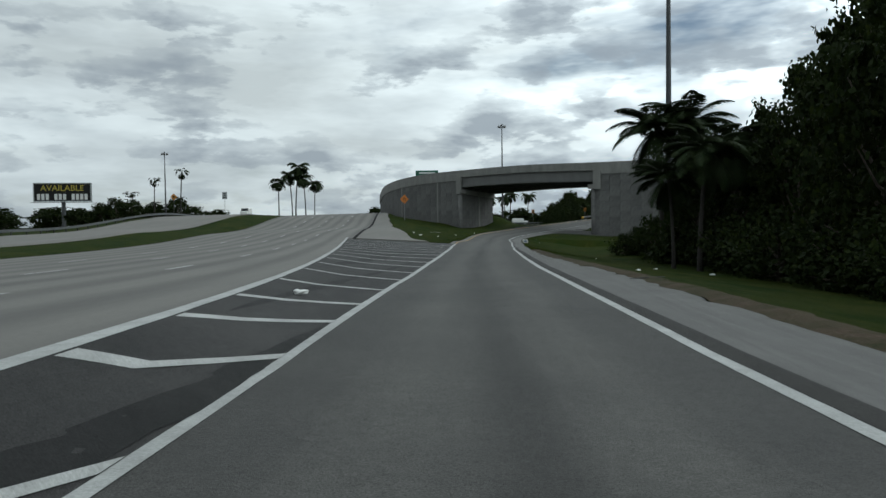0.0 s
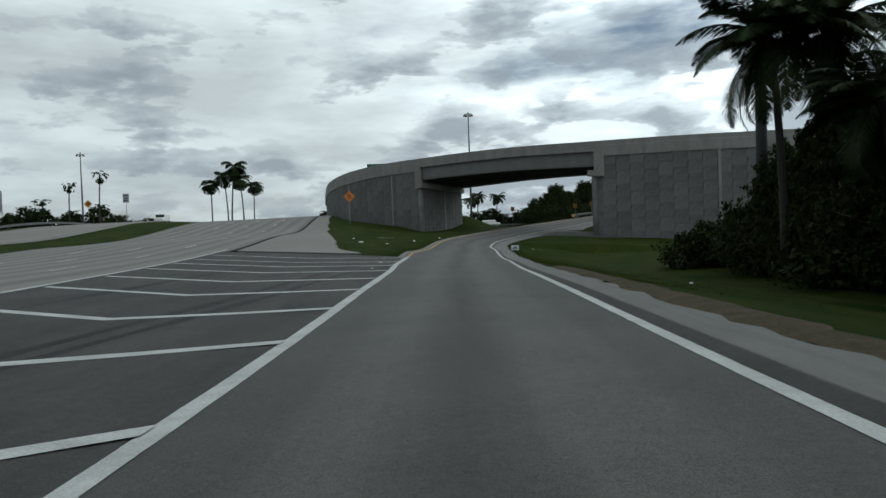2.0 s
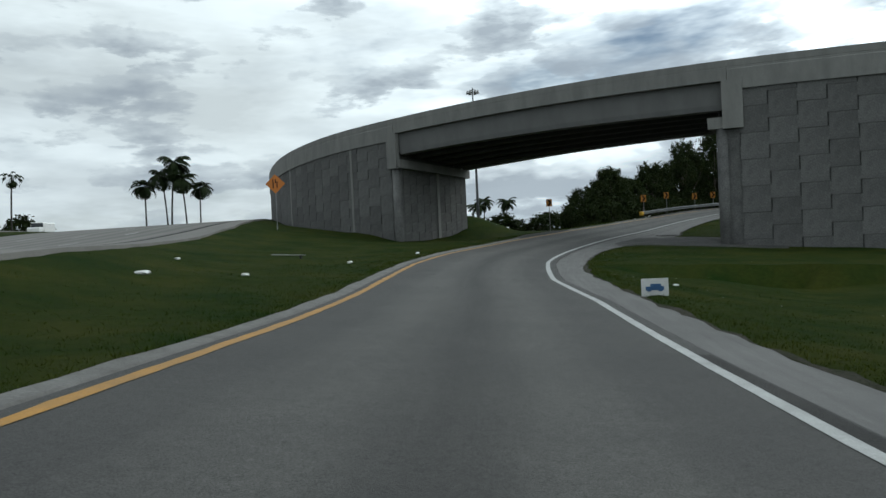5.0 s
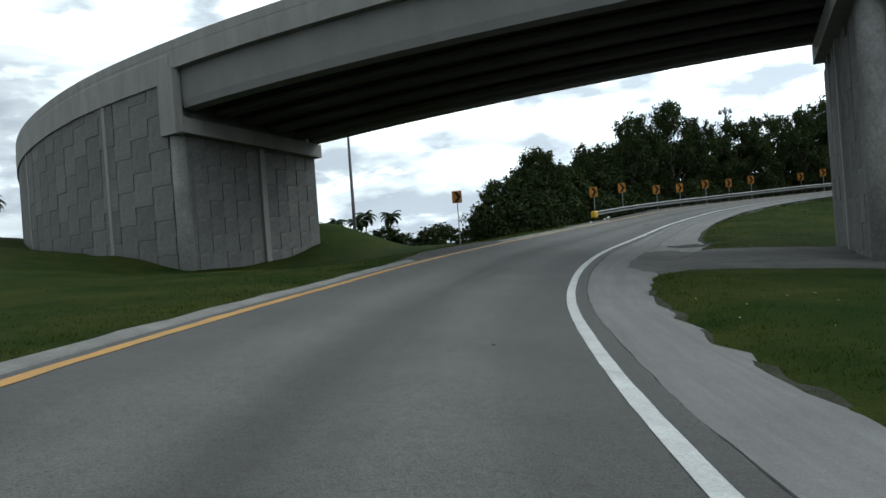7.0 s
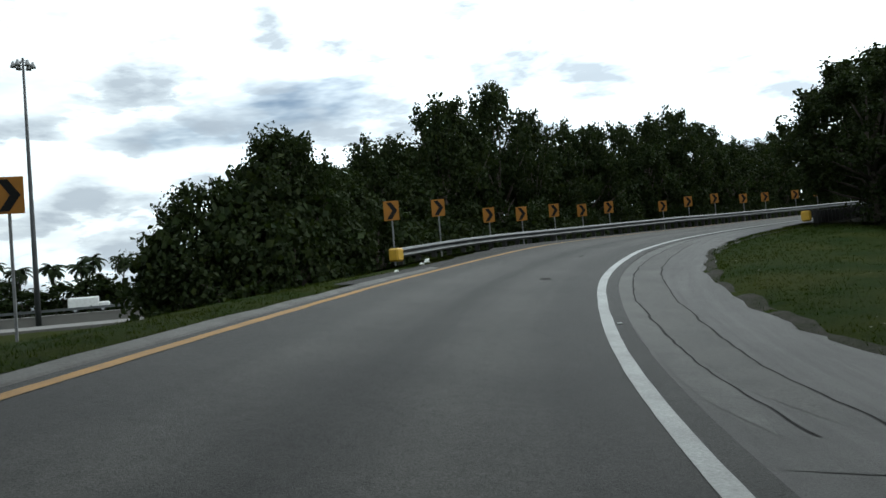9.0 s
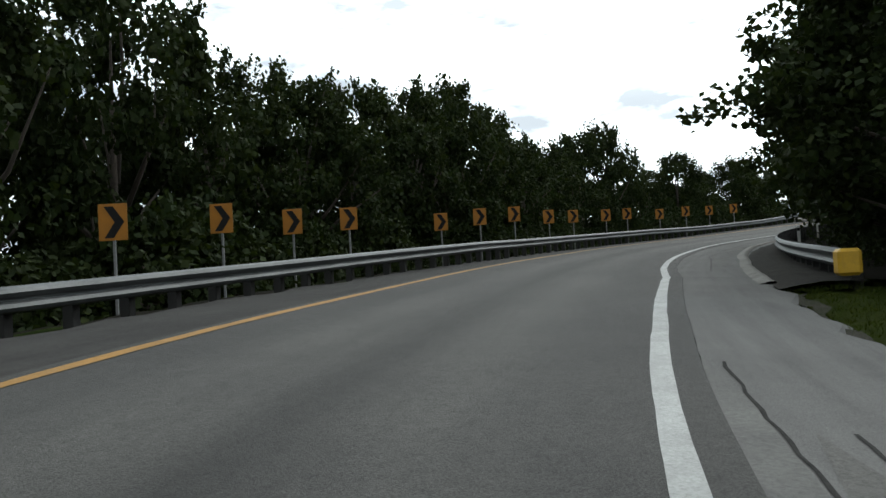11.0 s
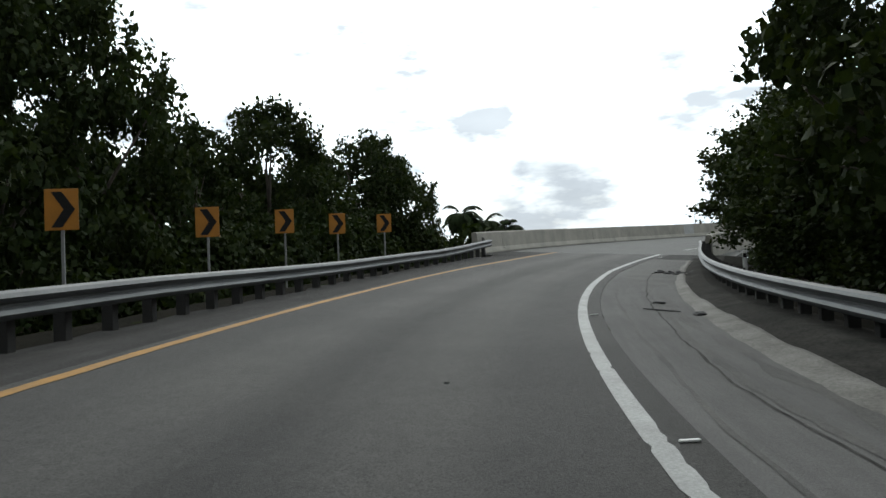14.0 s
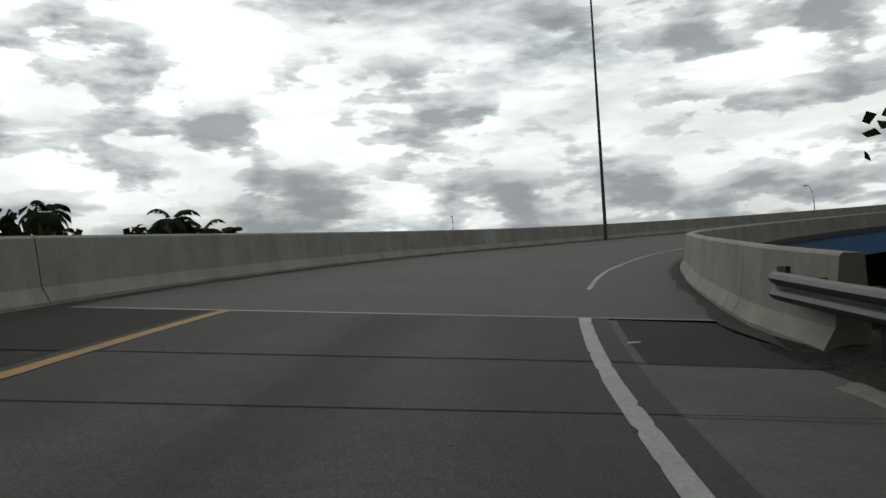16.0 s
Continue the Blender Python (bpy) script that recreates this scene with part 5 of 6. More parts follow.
# ---- masts and lamps ----
def high_mast(x, y, foot, top, radius=0.32, label="tall dark high-mast light with a ring of lamps"):
    root = tagged(new("high_mast"), label, "light mast", "high masts")
    h = top - foot
    bm = bmesh.new()
    tube(bm, [(0, 0, -0.5), (0, 0, h * 0.33), (0, 0, h * 0.66), (0, 0, h)], [radius, radius * 0.8, radius * 0.6, radius * 0.38], sides=12)
    part("pole", bm, M["mast_steel"], root, smooth=True)
    bm = bmesh.new()
    ring = [(0.75 * math.cos(k * math.tau / 12), 0.75 * math.sin(k * math.tau / 12), h - 0.7) for k in range(13)]
    tube(bm, ring, [0.05] * 13, sides=6, cap=False)
    for k in range(3):
        a = k * math.tau / 3
        tube(bm, [(0, 0, h - 0.1), (0.75 * math.cos(a), 0.75 * math.sin(a), h - 0.7)], [0.04, 0.04], sides=6)
    part("ring", bm, M["mast_steel"], root)
    for k in range(6):
        a = k * math.tau / 6
        bm = bmesh.new()
        c = (1.0 * math.cos(a), 1.0 * math.sin(a))
        tube(bm, [(*c, h - 1.15), (*c, h - 0.95), (*c, h - 0.6), (*c, h - 0.45)], [0.33, 0.3, 0.16, 0.12], sides=10)
        part("lamp", bm, M["post_grey"], root, smooth=True)
    root.matrix_world = pose(x, y, foot)
    return root


high_mast(5.7, 228.5, -0.9, 29.7)
high_mast(17.7, 73.8, -2.4, 31.0, 0.36)
high_mast(130.6, 155.2, -2.5, 24.2, 0.15)
high_mast(73.0, 232.9, -2.5, 21.6)
high_mast(-106.0, 252.0, 2.0, 25.6, 0.3)


def street_lamp(x, y, foot, top, rz):
    root = tagged(new("street_lamp"), "slim grey street lamp with a curved arm beyond the barrier", "street lamp", "street lamps")
    h = top - foot
    bm = bmesh.new()
    tube(bm, [(0, 0, 0), (0, 0, h * 0.86), (0.25, 0, h * 0.94), (1.0, 0, h * 0.985), (1.9, 0, h)], [0.11, 0.07, 0.06, 0.05, 0.04], sides=8)
    part("pole", bm, M["post_grey"], root, smooth=True)
    bm = bmesh.new()
    box(bm, (2.2, 0, h), (0.75, 0.26, 0.13), bevel=0.04)
    part("lamp_head", bm, M["post_grey"], root)
    root.matrix_world = pose(x, y, foot, rz=rz)


street_lamp(189.0, 162.0, -2.5, 13.2, 0)
street_lamp(190.0, 110.0, -2.5, 15.0, 0)


# ---- plants ----
def leaf_mesh(name, centres, normals, sizes, rng, mat, long=1.15, sides=4):
    """Small folded leaves, joined into one mesh."""
    n = len(centres)
    ref = rng.normal(size=(n, 3))
    a = np.cross(normals, ref)
    a /= np.linalg.norm(a, axis=1, keepdims=True) + 1e-9
    b = np.cross(normals, a)
    ang = np.arange(sides) * math.tau / sides
    ring = (np.cos(ang)[None, :, None] * a[:, None, :] * long + np.sin(ang)[None, :, None] * b[:, None, :] * 0.85) * sizes[:, None, None]
    ring += normals[:, None, :] * (np.abs(np.sin(ang))[None, :, None] * 0.18 * sizes[:, None, None])
    verts = (centres[:, None, :] + ring).reshape(-1, 3)
    me = bpy.data.meshes.new(name)
    me.vertices.add(n * sides)
    me.vertices.foreach_set("co", verts.ravel())
    me.loops.add(n * sides)
    me.loops.foreach_set("vertex_index", np.arange(n * sides))
    me.polygons.add(n)
    me.polygons.foreach_set("loop_start", np.arange(n) * sides)
    me.polygons.foreach_set("loop_total", np.full(n, sides))
    me.update(calc_edges=True)
    me.materials.append(mat)
    return me


def broadleaf(seed, height=8.0, radius=3.2, leaves=17000, leaf=0.084, skirt=0.05, mat="leaf", clumps=200, loose=0.088, lean=0.0, sides=4, sprigs=70):
    """A bushy tree: a tapered trunk with limbs, and a crown of leaf clumps that reaches down to skirt times its height."""
    rng = np.random.RandomState(seed)
    root = new("tree")
    bm = bmesh.new()
    top = np.array([lean * height, 0, height * 0.8])
    tube(bm, [(0, 0, -0.6), (0.05, 0.03, height * 0.2), tuple(top * 0.55 + [0.15, -0.1, 0]), tuple(top)], [0.22, 0.17, 0.1, 0.03], sides=8)
    centres = []
    lobes = []
    for k in range(15):
        w = (k + rng.uniform(0.2, 0.8)) / 15
        z = height * (skirt + 0.08 + (0.86 - skirt) * w)
        reach = radius * (0.55 + 0.45 * math.sin(math.pi * min(1, 0.15 + w * 0.9))) * (1 - max(0, w - 0.75) * 2.4)
        a = k * 2.4 + rng.uniform(-0.5, 0.5)
        lobes.append((reach * math.cos(a) * 0.8 + lean * z, reach * math.sin(a) * 0.8, z, radius * rng.uniform(0.24, 0.42)))
    for k in range(clumps):
        if k % 10 < 6:
            x, y, z, r = lobes[k % 15]
            d = rng.normal(size=3)
            d *= r * rng.uniform(0.3, 1.0) / np.linalg.norm(d)
            centres.append((x + d[0], y + d[1], min(max(0.1, z + d[2]), height * 0.98)))
            continue
        w = rng.uniform(0, 1) ** 0.8
        z = height * (skirt + (0.97 - skirt) * w)
        reach = radius * (0.62 + 0.5 * math.sin(math.pi * min(1, 0.15 + w * 0.95))) * (1 - max(0, w - 0.78) * 2.2)
        a = rng.uniform(0, math.tau)
        r = max(0.15, reach) * rng.uniform(0.35, 1.0) ** 0.5 * rng.uniform(0.75, 1.2)
        centres.append((r * math.cos(a) + lean * z, r * math.sin(a), z))
    centres = np.array(centres)
    for c in centres[rng.choice(clumps, 16, replace=False)]:
        base = np.array([lean * c[2] * 0.5, 0, max(0.2, c[2] * 0.5)])
        mid = (base + c) / 2 + rng.normal(size=3) * 0.15
        tube(bm, [tuple(base), tuple(mid), tuple(c)], [0.09, 0.05, 0.015], sides=5)
    part("trunk", bm, M["bark"], root, smooth=True)
    pick = rng.randint(0, clumps, leaves)
    spread = rng.normal(size=(leaves, 3))
    spread *= (rng.uniform(0, 1, size=(leaves, 1)) ** 0.4) / np.linalg.norm(spread, axis=1, keepdims=True) * 2.1
    spread *= radius * loose * rng.uniform(0.6, 1.35, size=(clumps, 1))[pick]
    spread[:, 2] *= 0.8
    pos = centres[pick] + spread
    pos[:, 2] = np.maximum(pos[:, 2], 0.05)
    nor = rng.normal(size=(leaves, 3)) + spread / (radius * loose) * 0.6 + np.array([0, 0, 0.6])
    nor /= np.linalg.norm(nor, axis=1, keepdims=True)
    # leafy twigs that stand out of the crown
    if sprigs:
        high = centres[centres[:, 2] > height * 0.35]
        start = high[rng.randint(0, len(high), sprigs)]
        axis = np.array([lean * height * 0.5, 0, height * 0.5])
        d = (start - axis) / np.linalg.norm(start - axis, axis=1, keepdims=True) + rng.normal(size=(sprigs, 3)) * 0.4 + np.array([0, 0, 0.12])
        d /= np.linalg.norm(d, axis=1, keepdims=True)
        n = leaves // 5
        k, w = rng.randint(0, sprigs, n), rng.uniform(0, 1, n)
        pos[:n] = start[k] + d[k] * (radius * rng.uniform(0.12, 0.27, sprigs)[k] * w)[:, None] + rng.normal(size=(n, 3)) * (0.15 - 0.05 * w)[:, None] * radius / 3.2
    me = leaf_mesh("crown", pos, nor, leaf * rng.uniform(0.6, 1.25, leaves), rng, M[mat], sides=sides)
    ob = new("crown", me)
    ob.parent = root
    return root


def place_copies(first, rows, label, category, group):
    """rows of x, y, foot, height scale, width scale, turn."""
    tagged(first, label, category, group)
    for k, (x, y, z, hs, ws, turn) in list(enumerate(rows))[::-1]:
        m = pose(x, y, z, rz=turn) @ Matrix.Diagonal((ws, ws, hs, 1))
        if k == 0:
            first.matrix_world = m
        else:
            copy_thing(first, m)


def tree_rows(rng, spots, height):
    rows = []
    for x, y, top, ws in spots:
        z = ground_height(x, y) - 0.1
        rows.append((x, y, z, (top - z) / height, ws, rng.uniform(0, 360)))
    return rows


_rng = np.random.RandomState(21)
# the row behind the outer guardrail: distance along the ramp, offset, height of the top over the sea of ground
ROW = ((152.5, -13.5, 4.6, 0.75), (154.9, -12.2, 6.6, 0.8), (157.0, -14.5, 6.6, 0.9), (158.5, -13.0, 5.6, 0.9), (162.0, -13.5, 7.4, 0.95), (166.0, -13.0, 9.6, 1.0), (170.5, -12.5, 11.2, 1.0), (174.5, -13.0, 9.6, 1.0),
       (178.5, -12.5, 9.8, 1.0), (182.5, -12.5, 10.5, 1.0), (186.0, -12.0, 11.0, 1.0), (190.0, -12.5, 11.9, 1.05), (194.0, -12.5, 11.5, 1.05), (197.5, -12.5, 10.4, 1.0), (201.0, -12.5, 10.0, 1.0), (205.0, -13.0, 11.5, 1.0),
       (207.4, -12.4, 12.4, 1.0), (212.2, -12.8, 9.2, 0.85), (216.2, -12.2, 10.9, 0.95), (220.2, -12.7, 9.6, 0.9), (223.8, -12.2, 10.7, 0.95), (226.6, -12.2, 10.2, 0.8))
spots = []
for _s, _u, _top, _ws in ROW:
    p = ramp.at(S0 + _s, _u)
    spots.append((p[0], p[1], _top, _ws))
third = [spots[k::3] for k in range(3)]
for k in range(3):
    place_copies(broadleaf(31 + k, lean=0.02 * (k - 1)), tree_rows(_rng, third[k], 8.0), "dense dark green sea-grape tree behind the guardrail", "tree", "trees along the guardrail")
# a second row behind closes the gaps
_back = []
for _s in np.arange(160.0, 226.0, 5.2):
    p = ramp.at(S0 + _s, -17.0)
    _back.append((p[0], p[1], float(np.interp(_s, [160, 166, 170, 178, 190, 226], [5.2, 7.5, 9.0, 8.4, 9.4, 8.9])), 1.05))
place_copies(broadleaf(37, leaves=8500, leaf=0.15), tree_rows(_rng, _back, 8.0), "dense dark green tree in the second row behind the guardrail", "tree", "trees along the guardrail")
# low shrubs that fill the foot of the row
low = []
for _s in np.arange(153.2, 226, 2.2):
    p = ramp.at(S0 + _s, -9.9 - _rng.uniform(0, 1.0))
    low.append((p[0], p[1], ground_height(p[0], p[1]) + _rng.uniform(2.2, 3.6), _rng.uniform(0.8, 1.1)))
low += [(*ramp.at(S0 + _s, _u)[:2], _t, _w) for _s, _u, _t, _w in ((152.0, -13.2, 3.4, 1.3), (153.4, -12.0, 3.8, 1.4), (151.6, -11.6, 2.4, 1.0), (154.6, -13.0, 5.0, 1.5))]
place_copies(broadleaf(41, height=3.0, radius=1.9, sprigs=24, leaves=4200, leaf=0.09, clumps=55, skirt=0.03, loose=0.2), tree_rows(_rng, low, 3.0), "dark green shrub under the roadside trees", "shrub", "shrubs along the guardrail")

# inside the loop
inner = []
for _s, _u, _top, _ws in ((170, 11.5, 8.6, 1.1), (168.6, 6.4, 8.3, 0.95), (173.5, 7.4, 9.0, 1.0), (178, 7.3, 9.8, 1.05), (183, 7.2, 10.6, 1.05), (188, 7.1, 11.5, 1.05), (193, 6.8, 12.2, 1.05), (198, 7.1, 11.6, 1.0), (203.2, 7.1, 12.0, 0.95),
                          (207.6, 8.0, 8.8, 0.85), (210.6, 7.6, 8.3, 0.9), (213.8, 7.0, 8.7, 0.9), (218, 7.2, 9.3, 0.9), (220.8, 7.1, 10.1, 0.94), (184, 14, 11.0, 1.3), (200, 14, 11.5, 1.3), (215, 13, 9.0, 1.1)):
    p = ramp.at(S0 + _s, _u)
    inner.append((p[0], p[1], _top, _ws))
for k in range(2):
    place_copies(broadleaf(51 + k, skirt=0.2, leaves=22000, leaf=0.083, clumps=260, loose=0.08, sprigs=90), tree_rows(_rng, inner[k::2], 8.0), "dense dark green sea-grape tree inside the loop", "tree", "trees inside the loop")
low = []
for _s in np.arange(168, 225, 3.0):
    p = ramp.at(S0 + _s, 6.9 + _rng.uniform(0, 0.8))
    low.append((p[0], p[1], ground_height(p[0], p[1]) + _rng.uniform(1.6, 2.8), _rng.uniform(0.7, 0.95)))
place_copies(broadleaf(61, height=3.0, radius=1.9, sprigs=24, leaves=4500, leaf=0.08, clumps=55, skirt=0.03, loose=0.2), tree_rows(_rng, low, 3.0), "dark green shrub beside the inner guardrail", "shrub", "shrubs inside the loop")

# the dark wood beside the ramp's start
wood = [(19.5, 36, 11.5, 1.25), (23, 29, 12.0, 1.3), (22, 43, 13.5, 1.35), (27, 50, 15.5, 1.5), (24, 57, 12.5, 1.3), (29, 40, 14, 1.4), (20.5, 51, 8.0, 1.0), (20.5, 62, 7.5, 0.9), (26, 68, 9.0, 1.15), (31, 62, 12, 1.4),
        (31, 76, 8.0, 1.2), (20.5, 22, 11, 1.2), (26, 15, 13, 1.4), (22, 8, 12, 1.3), (37, 72, 11, 1.4), (41, 90, 9, 1.4)]
for k in range(2):
    place_copies(broadleaf(71 + k, skirt=0.06, mat="leaf_dark", leaf=0.12, leaves=9000, clumps=170), tree_rows(_rng, wood[k::2], 8.0), "tall dark broad-leaved tree beside the ramp", "tree", "trees beside the ramp")
place_copies(broadleaf(73, skirt=0.04, mat="leaf_dark", leaf=0.12, leaves=9000, clumps=170), tree_rows(np.random.RandomState(5), [(18.6, 66.8, 6.4, 0.7), (21.4, 69.5, 7.4, 0.9), (17.3, 62.5, 5.6, 0.75), (18.8, 72.5, 4.6, 0.7), (16.6, 58.0, 5.2, 0.7), (20.5, 76.0, 4.4, 0.75)], 8.0), "dark broad-leaved tree behind the palms", "tree", "trees beside the ramp")
low = [(16.2 + _rng.uniform(-0.6, 1.2) + 0.015 * (60 - y), y, ground_height(17, y) + _rng.uniform(2.0, 4.2), _rng.uniform(0.9, 1.3)) for y in np.arange(12, 66, 3.0)]
low += [(15.2, 68.5, 0.2, 0.8), (16.2, 71.5, 1.2, 0.9), (15.6, 64.2, 0.6, 0.8), (17.6, 69.0, 1.8, 1.0), (15.0, 60.0, 0.9, 0.8), (14.1, 76.3, -0.5, 0.8), (15.7, 76.8, 0.1, 0.95), (17.4, 76.4, 0.6, 1.0)]
place_copies(broadleaf(81, height=3.0, radius=1.9, sprigs=24, leaves=2800, leaf=0.11, clumps=40, skirt=0.03, loose=0.2, mat="leaf_dark"), tree_rows(_rng, low, 3.0), "dark green shrub at the edge of the wood", "shrub", "shrubs at the wood")


def palm(seed, height=8.0, fronds=24, reach=2.9, droop=1.0, leaflets=26, curve=0.5, fan=False, low=-0.35, wide=0.03):
    rng = np.random.RandomState(seed)
    root = new("palm_tree")
    bm = bmesh.new()
    pts = [(curve * (w ** 2), 0.0, height * w) for w in np.linspace(0, 1, 9)]
    pts[0] = (0, 0, -0.6)
    tube(bm, pts, [0.24, 0.18, 0.16, 0.15, 0.14, 0.14, 0.13, 0.13, 0.14], sides=10)
    part("trunk", bm, M["palm_bark"], root, smooth=True)
    head = Vector(pts[-1])
    verts, faces = [], []
    for k in range(fronds):
        a = k * 2.399 + rng.uniform(-0.2, 0.2)
        lift = rng.uniform(low, 1.2) if not fan else rng.uniform(-0.9, 1.3)
        length = reach * rng.uniform(0.85, 1.12)
        out = Vector((math.cos(a), math.sin(a), 0))
        side = Vector((-math.sin(a), math.cos(a), 0))
        spine = []
        p, angle = head.copy(), lift
        n = 12
        for i in range(n + 1):
            spine.append((p.copy(), angle))
            p = p + (out * math.cos(angle) + Vector((0, 0, 1)) * math.sin(angle)) * (length / n)
            angle -= droop * (0.12 + 0.16 * i / n)
        for i in range(n):
            (p0, _), (p1, _) = spine[i], spine[i + 1]
            t = 0.025 * (1 - i / n) + 0.006
            b = len(verts)
            verts += [p0 - side * t, p0 + side * t, p1 + side * t * 0.9, p1 - side * t * 0.9]
            faces.append((b, b + 1, b + 2, b + 3))
        for i in range(leaflets):
            w = 0.14 + 0.86 * (i + 0.5) / leaflets if not fan else 0.6 + 0.4 * (i + 0.5) / leaflets
            j = min(int(w * n), n - 1)
            p0, ang = spine[j]
            p0 = p0.lerp(spine[j + 1][0], w * n - j)
            along = out * math.cos(ang) + Vector((0, 0, 1)) * math.sin(ang)
            blade = reach * 0.27 * math.sin(math.pi * min(1, 0.18 + 0.82 * w)) + 0.12
            for sgn in (-1, 1):
                tip = p0 + along * blade * 0.55 + side * sgn * blade * 0.75 - Vector((0, 0, 1)) * blade * rng.uniform(0.35, 0.75) * droop
                b = len(verts)
                wd = along * wide * reach / 2.9
                verts += [p0 - wd, p0 + wd, (p0 + tip) / 2 + wd * 1.1 + Vector((0, 0, 0.04)), tip, (p0 + tip) / 2 - wd * 1.1 + Vector((0, 0, 0.04))]
                faces.append((b, b + 1, b + 2, b + 3, b + 4))
    mesh_object("crown", verts, faces, M["palm_leaf"], root)
    return root


place_copies(palm(5, 8.6, fronds=36, droop=0.62, reach=3.6, leaflets=84, low=-0.9, wide=0.014), [(15.1, 65.0, -2.3, 1.25, 1.2, 200), (17.3, 64.8, -2.4, 1.31, 1.2, 80), (13.9, 49.5, -2.4, 0.9, 0.95, 10), (13.0, 52.5, -2.4, 0.72, 0.8, 140), (18.5, 57.0, -2.4, 1.0, 1.0, 280)],
             "dark coconut palm with drooping fronds beside the ramp", "palm tree", "palms beside the ramp")
place_copies(palm(6, 12.0, fronds=34, reach=3.5, droop=0.95, curve=0.9, leaflets=36, low=-0.8), [(-57.0, 231.6, 2.6, 1.28, 1.25, 20), (-62.0, 231.0, 2.6, 0.92, 1.1, 110), (-54.0, 232.0, 2.6, 1.0, 1.1, 240), (-51.5, 233.0, 2.6, 0.86, 1.0, 300), (-58.5, 233.5, 2.6, 1.1, 1.1, 170)],
             "tall coconut palm standing beyond the motorway's crest", "palm tree", "palms beyond the crest")
place_copies(palm(7, 12.0, fronds=30, reach=2.2, droop=1.0, curve=0.5, fan=True), [(-98.5, 246.0, 3.0, 1.28, 1.3, 0), (-109.0, 250.0, 3.0, 1.08, 1.2, 90), (-115.0, 248.0, 3.0, 0.72, 1.5, 200)],
             "slim fan palm far across the motorway", "palm tree", "fan palms")
place_copies(palm(8, 11.0, fronds=26, reach=3.2, droop=0.85, curve=0.6, low=-0.7, wide=0.06), [(-28.1, 368.0, -2.6, 1.19, 1.45, 0), (-22.1, 373.0, -2.6, 1.13, 1.45, 37), (-18.6, 378.0, -2.6, 0.76, 1.45, 74), (-11.8, 368.0, -2.6, 1.40, 1.45, 111), (-5.1, 373.0, -2.6, 1.26, 1.45, 148), (-7.2, 378.0, -2.6, 1.01, 1.45, 185), (3.6, 368.0, -2.6, 1.27, 1.45, 222), (10.2, 373.0, -2.6, 1.29, 1.45, 259), (12.9, 378.0, -2.6, 1.47, 1.45, 296), (20.7, 368.0, -2.6, 1.38, 1.45, 333), (31.0, 330.0, -2.6, 0.75, 1.5, 10), (37.0, 345.0, -2.6, 0.6, 1.5, 100), (-34.0, 380.0, -2.6, 1.2, 1.4, 33)],
             "royal palm standing far beyond the overpass", "palm tree", "royal palms")
place_copies(palm(9, 12.0, fronds=40, reach=3.5, droop=1.0, curve=0.3, leaflets=34, low=-0.8, wide=0.055), [(233.0, 214.5, -2.6, 1.75, 1.7, 0), (238.0, 240.5, -2.6, 2.0, 1.8, 50), (228.0, 233.5, -2.6, 1.5, 1.7, 100), (242.0, 210.5, -2.6, 1.62, 1.6, 150), (225.0, 245.5, -2.6, 1.6, 1.7, 210), (236.0, 204.5, -2.6, 1.45, 1.7, 260), (228.0, 255.5, -2.6, 1.6, 1.7, 310)],
             "palm crown showing above the bridge barrier", "palm tree", "palms beyond the bridge")

# far hedges and trees along the horizon
far_tree = broadleaf(91, leaves=1500, leaf=0.3, clumps=50, mat="leaf_dark", loose=0.2)
rows = []
for k in range(26):
    rows.append((-260 + 8 * k + _rng.uniform(-3, 3), 330 - 2.2 * k + _rng.uniform(-8, 8), -1.0, _rng.uniform(0.7, 1.2), _rng.uniform(1.6, 2.4), _rng.uniform(0, 360)))
rows = [row for row in rows if row[0] < -95]
for k in range(22):
    rows.append((-60 + 9 * k + _rng.uniform(-3, 3), 430 + _rng.uniform(-10, 10), -3.0, _rng.uniform(0.6, 0.95), _rng.uniform(1.8, 2.6), _rng.uniform(0, 360)))
for k in range(16):
    rows.append((215 + _rng.uniform(-6, 6), 190 + 6 * k, -3.0, _rng.uniform(0.9, 1.25), _rng.uniform(1.5, 2.2), _rng.uniform(0, 360)))
rows += [(118 + 1.4 * k + _rng.uniform(-2, 2), 201 - 2.1 * k + _rng.uniform(-2, 2), -2.9, 0.9 + 0.1 * (k % 3), 1.2, 60 * k) for k in range(11)]
rows += [(x, y, -2.9, h, 1.0, 40 * x) for (x, y), h in zip([(126.6, 190.2), (133.0, 190.3), (139.5, 189.9), (128.8, 183.8), (135.3, 182.8), (141.8, 181.1)], (1.5, 1.42, 1.3, 1.36, 1.3, 1.2))]
rows += [(-22 + 4.2 * k + _rng.uniform(-1, 1), 252 + _rng.uniform(-3, 5), -0.6, 0.5 + 0.09 * (k % 3), 1.1, 70 * k) for k in range(13)]
rows += [(-142 + 7 * k, 262 + 3 * (k % 2), 1.0, 0.75 + 0.2 * (k % 3), 1.3, 50 * k) for k in range(7)]
rows += [(-112.0, 240.0, 2.5, 0.8, 1.2, 0), (300, 132, -3, 1.75, 2.5, 30), (306, 120, -3, 1.6, 2.5, 80), (-36.0, 255.0, 1.5, 0.55, 0.9, 10), (-31, 259, 1.5, 0.5, 0.9, 90)]
place_copies(far_tree, rows, "dark distant tree on the horizon", "tree", "distant trees")

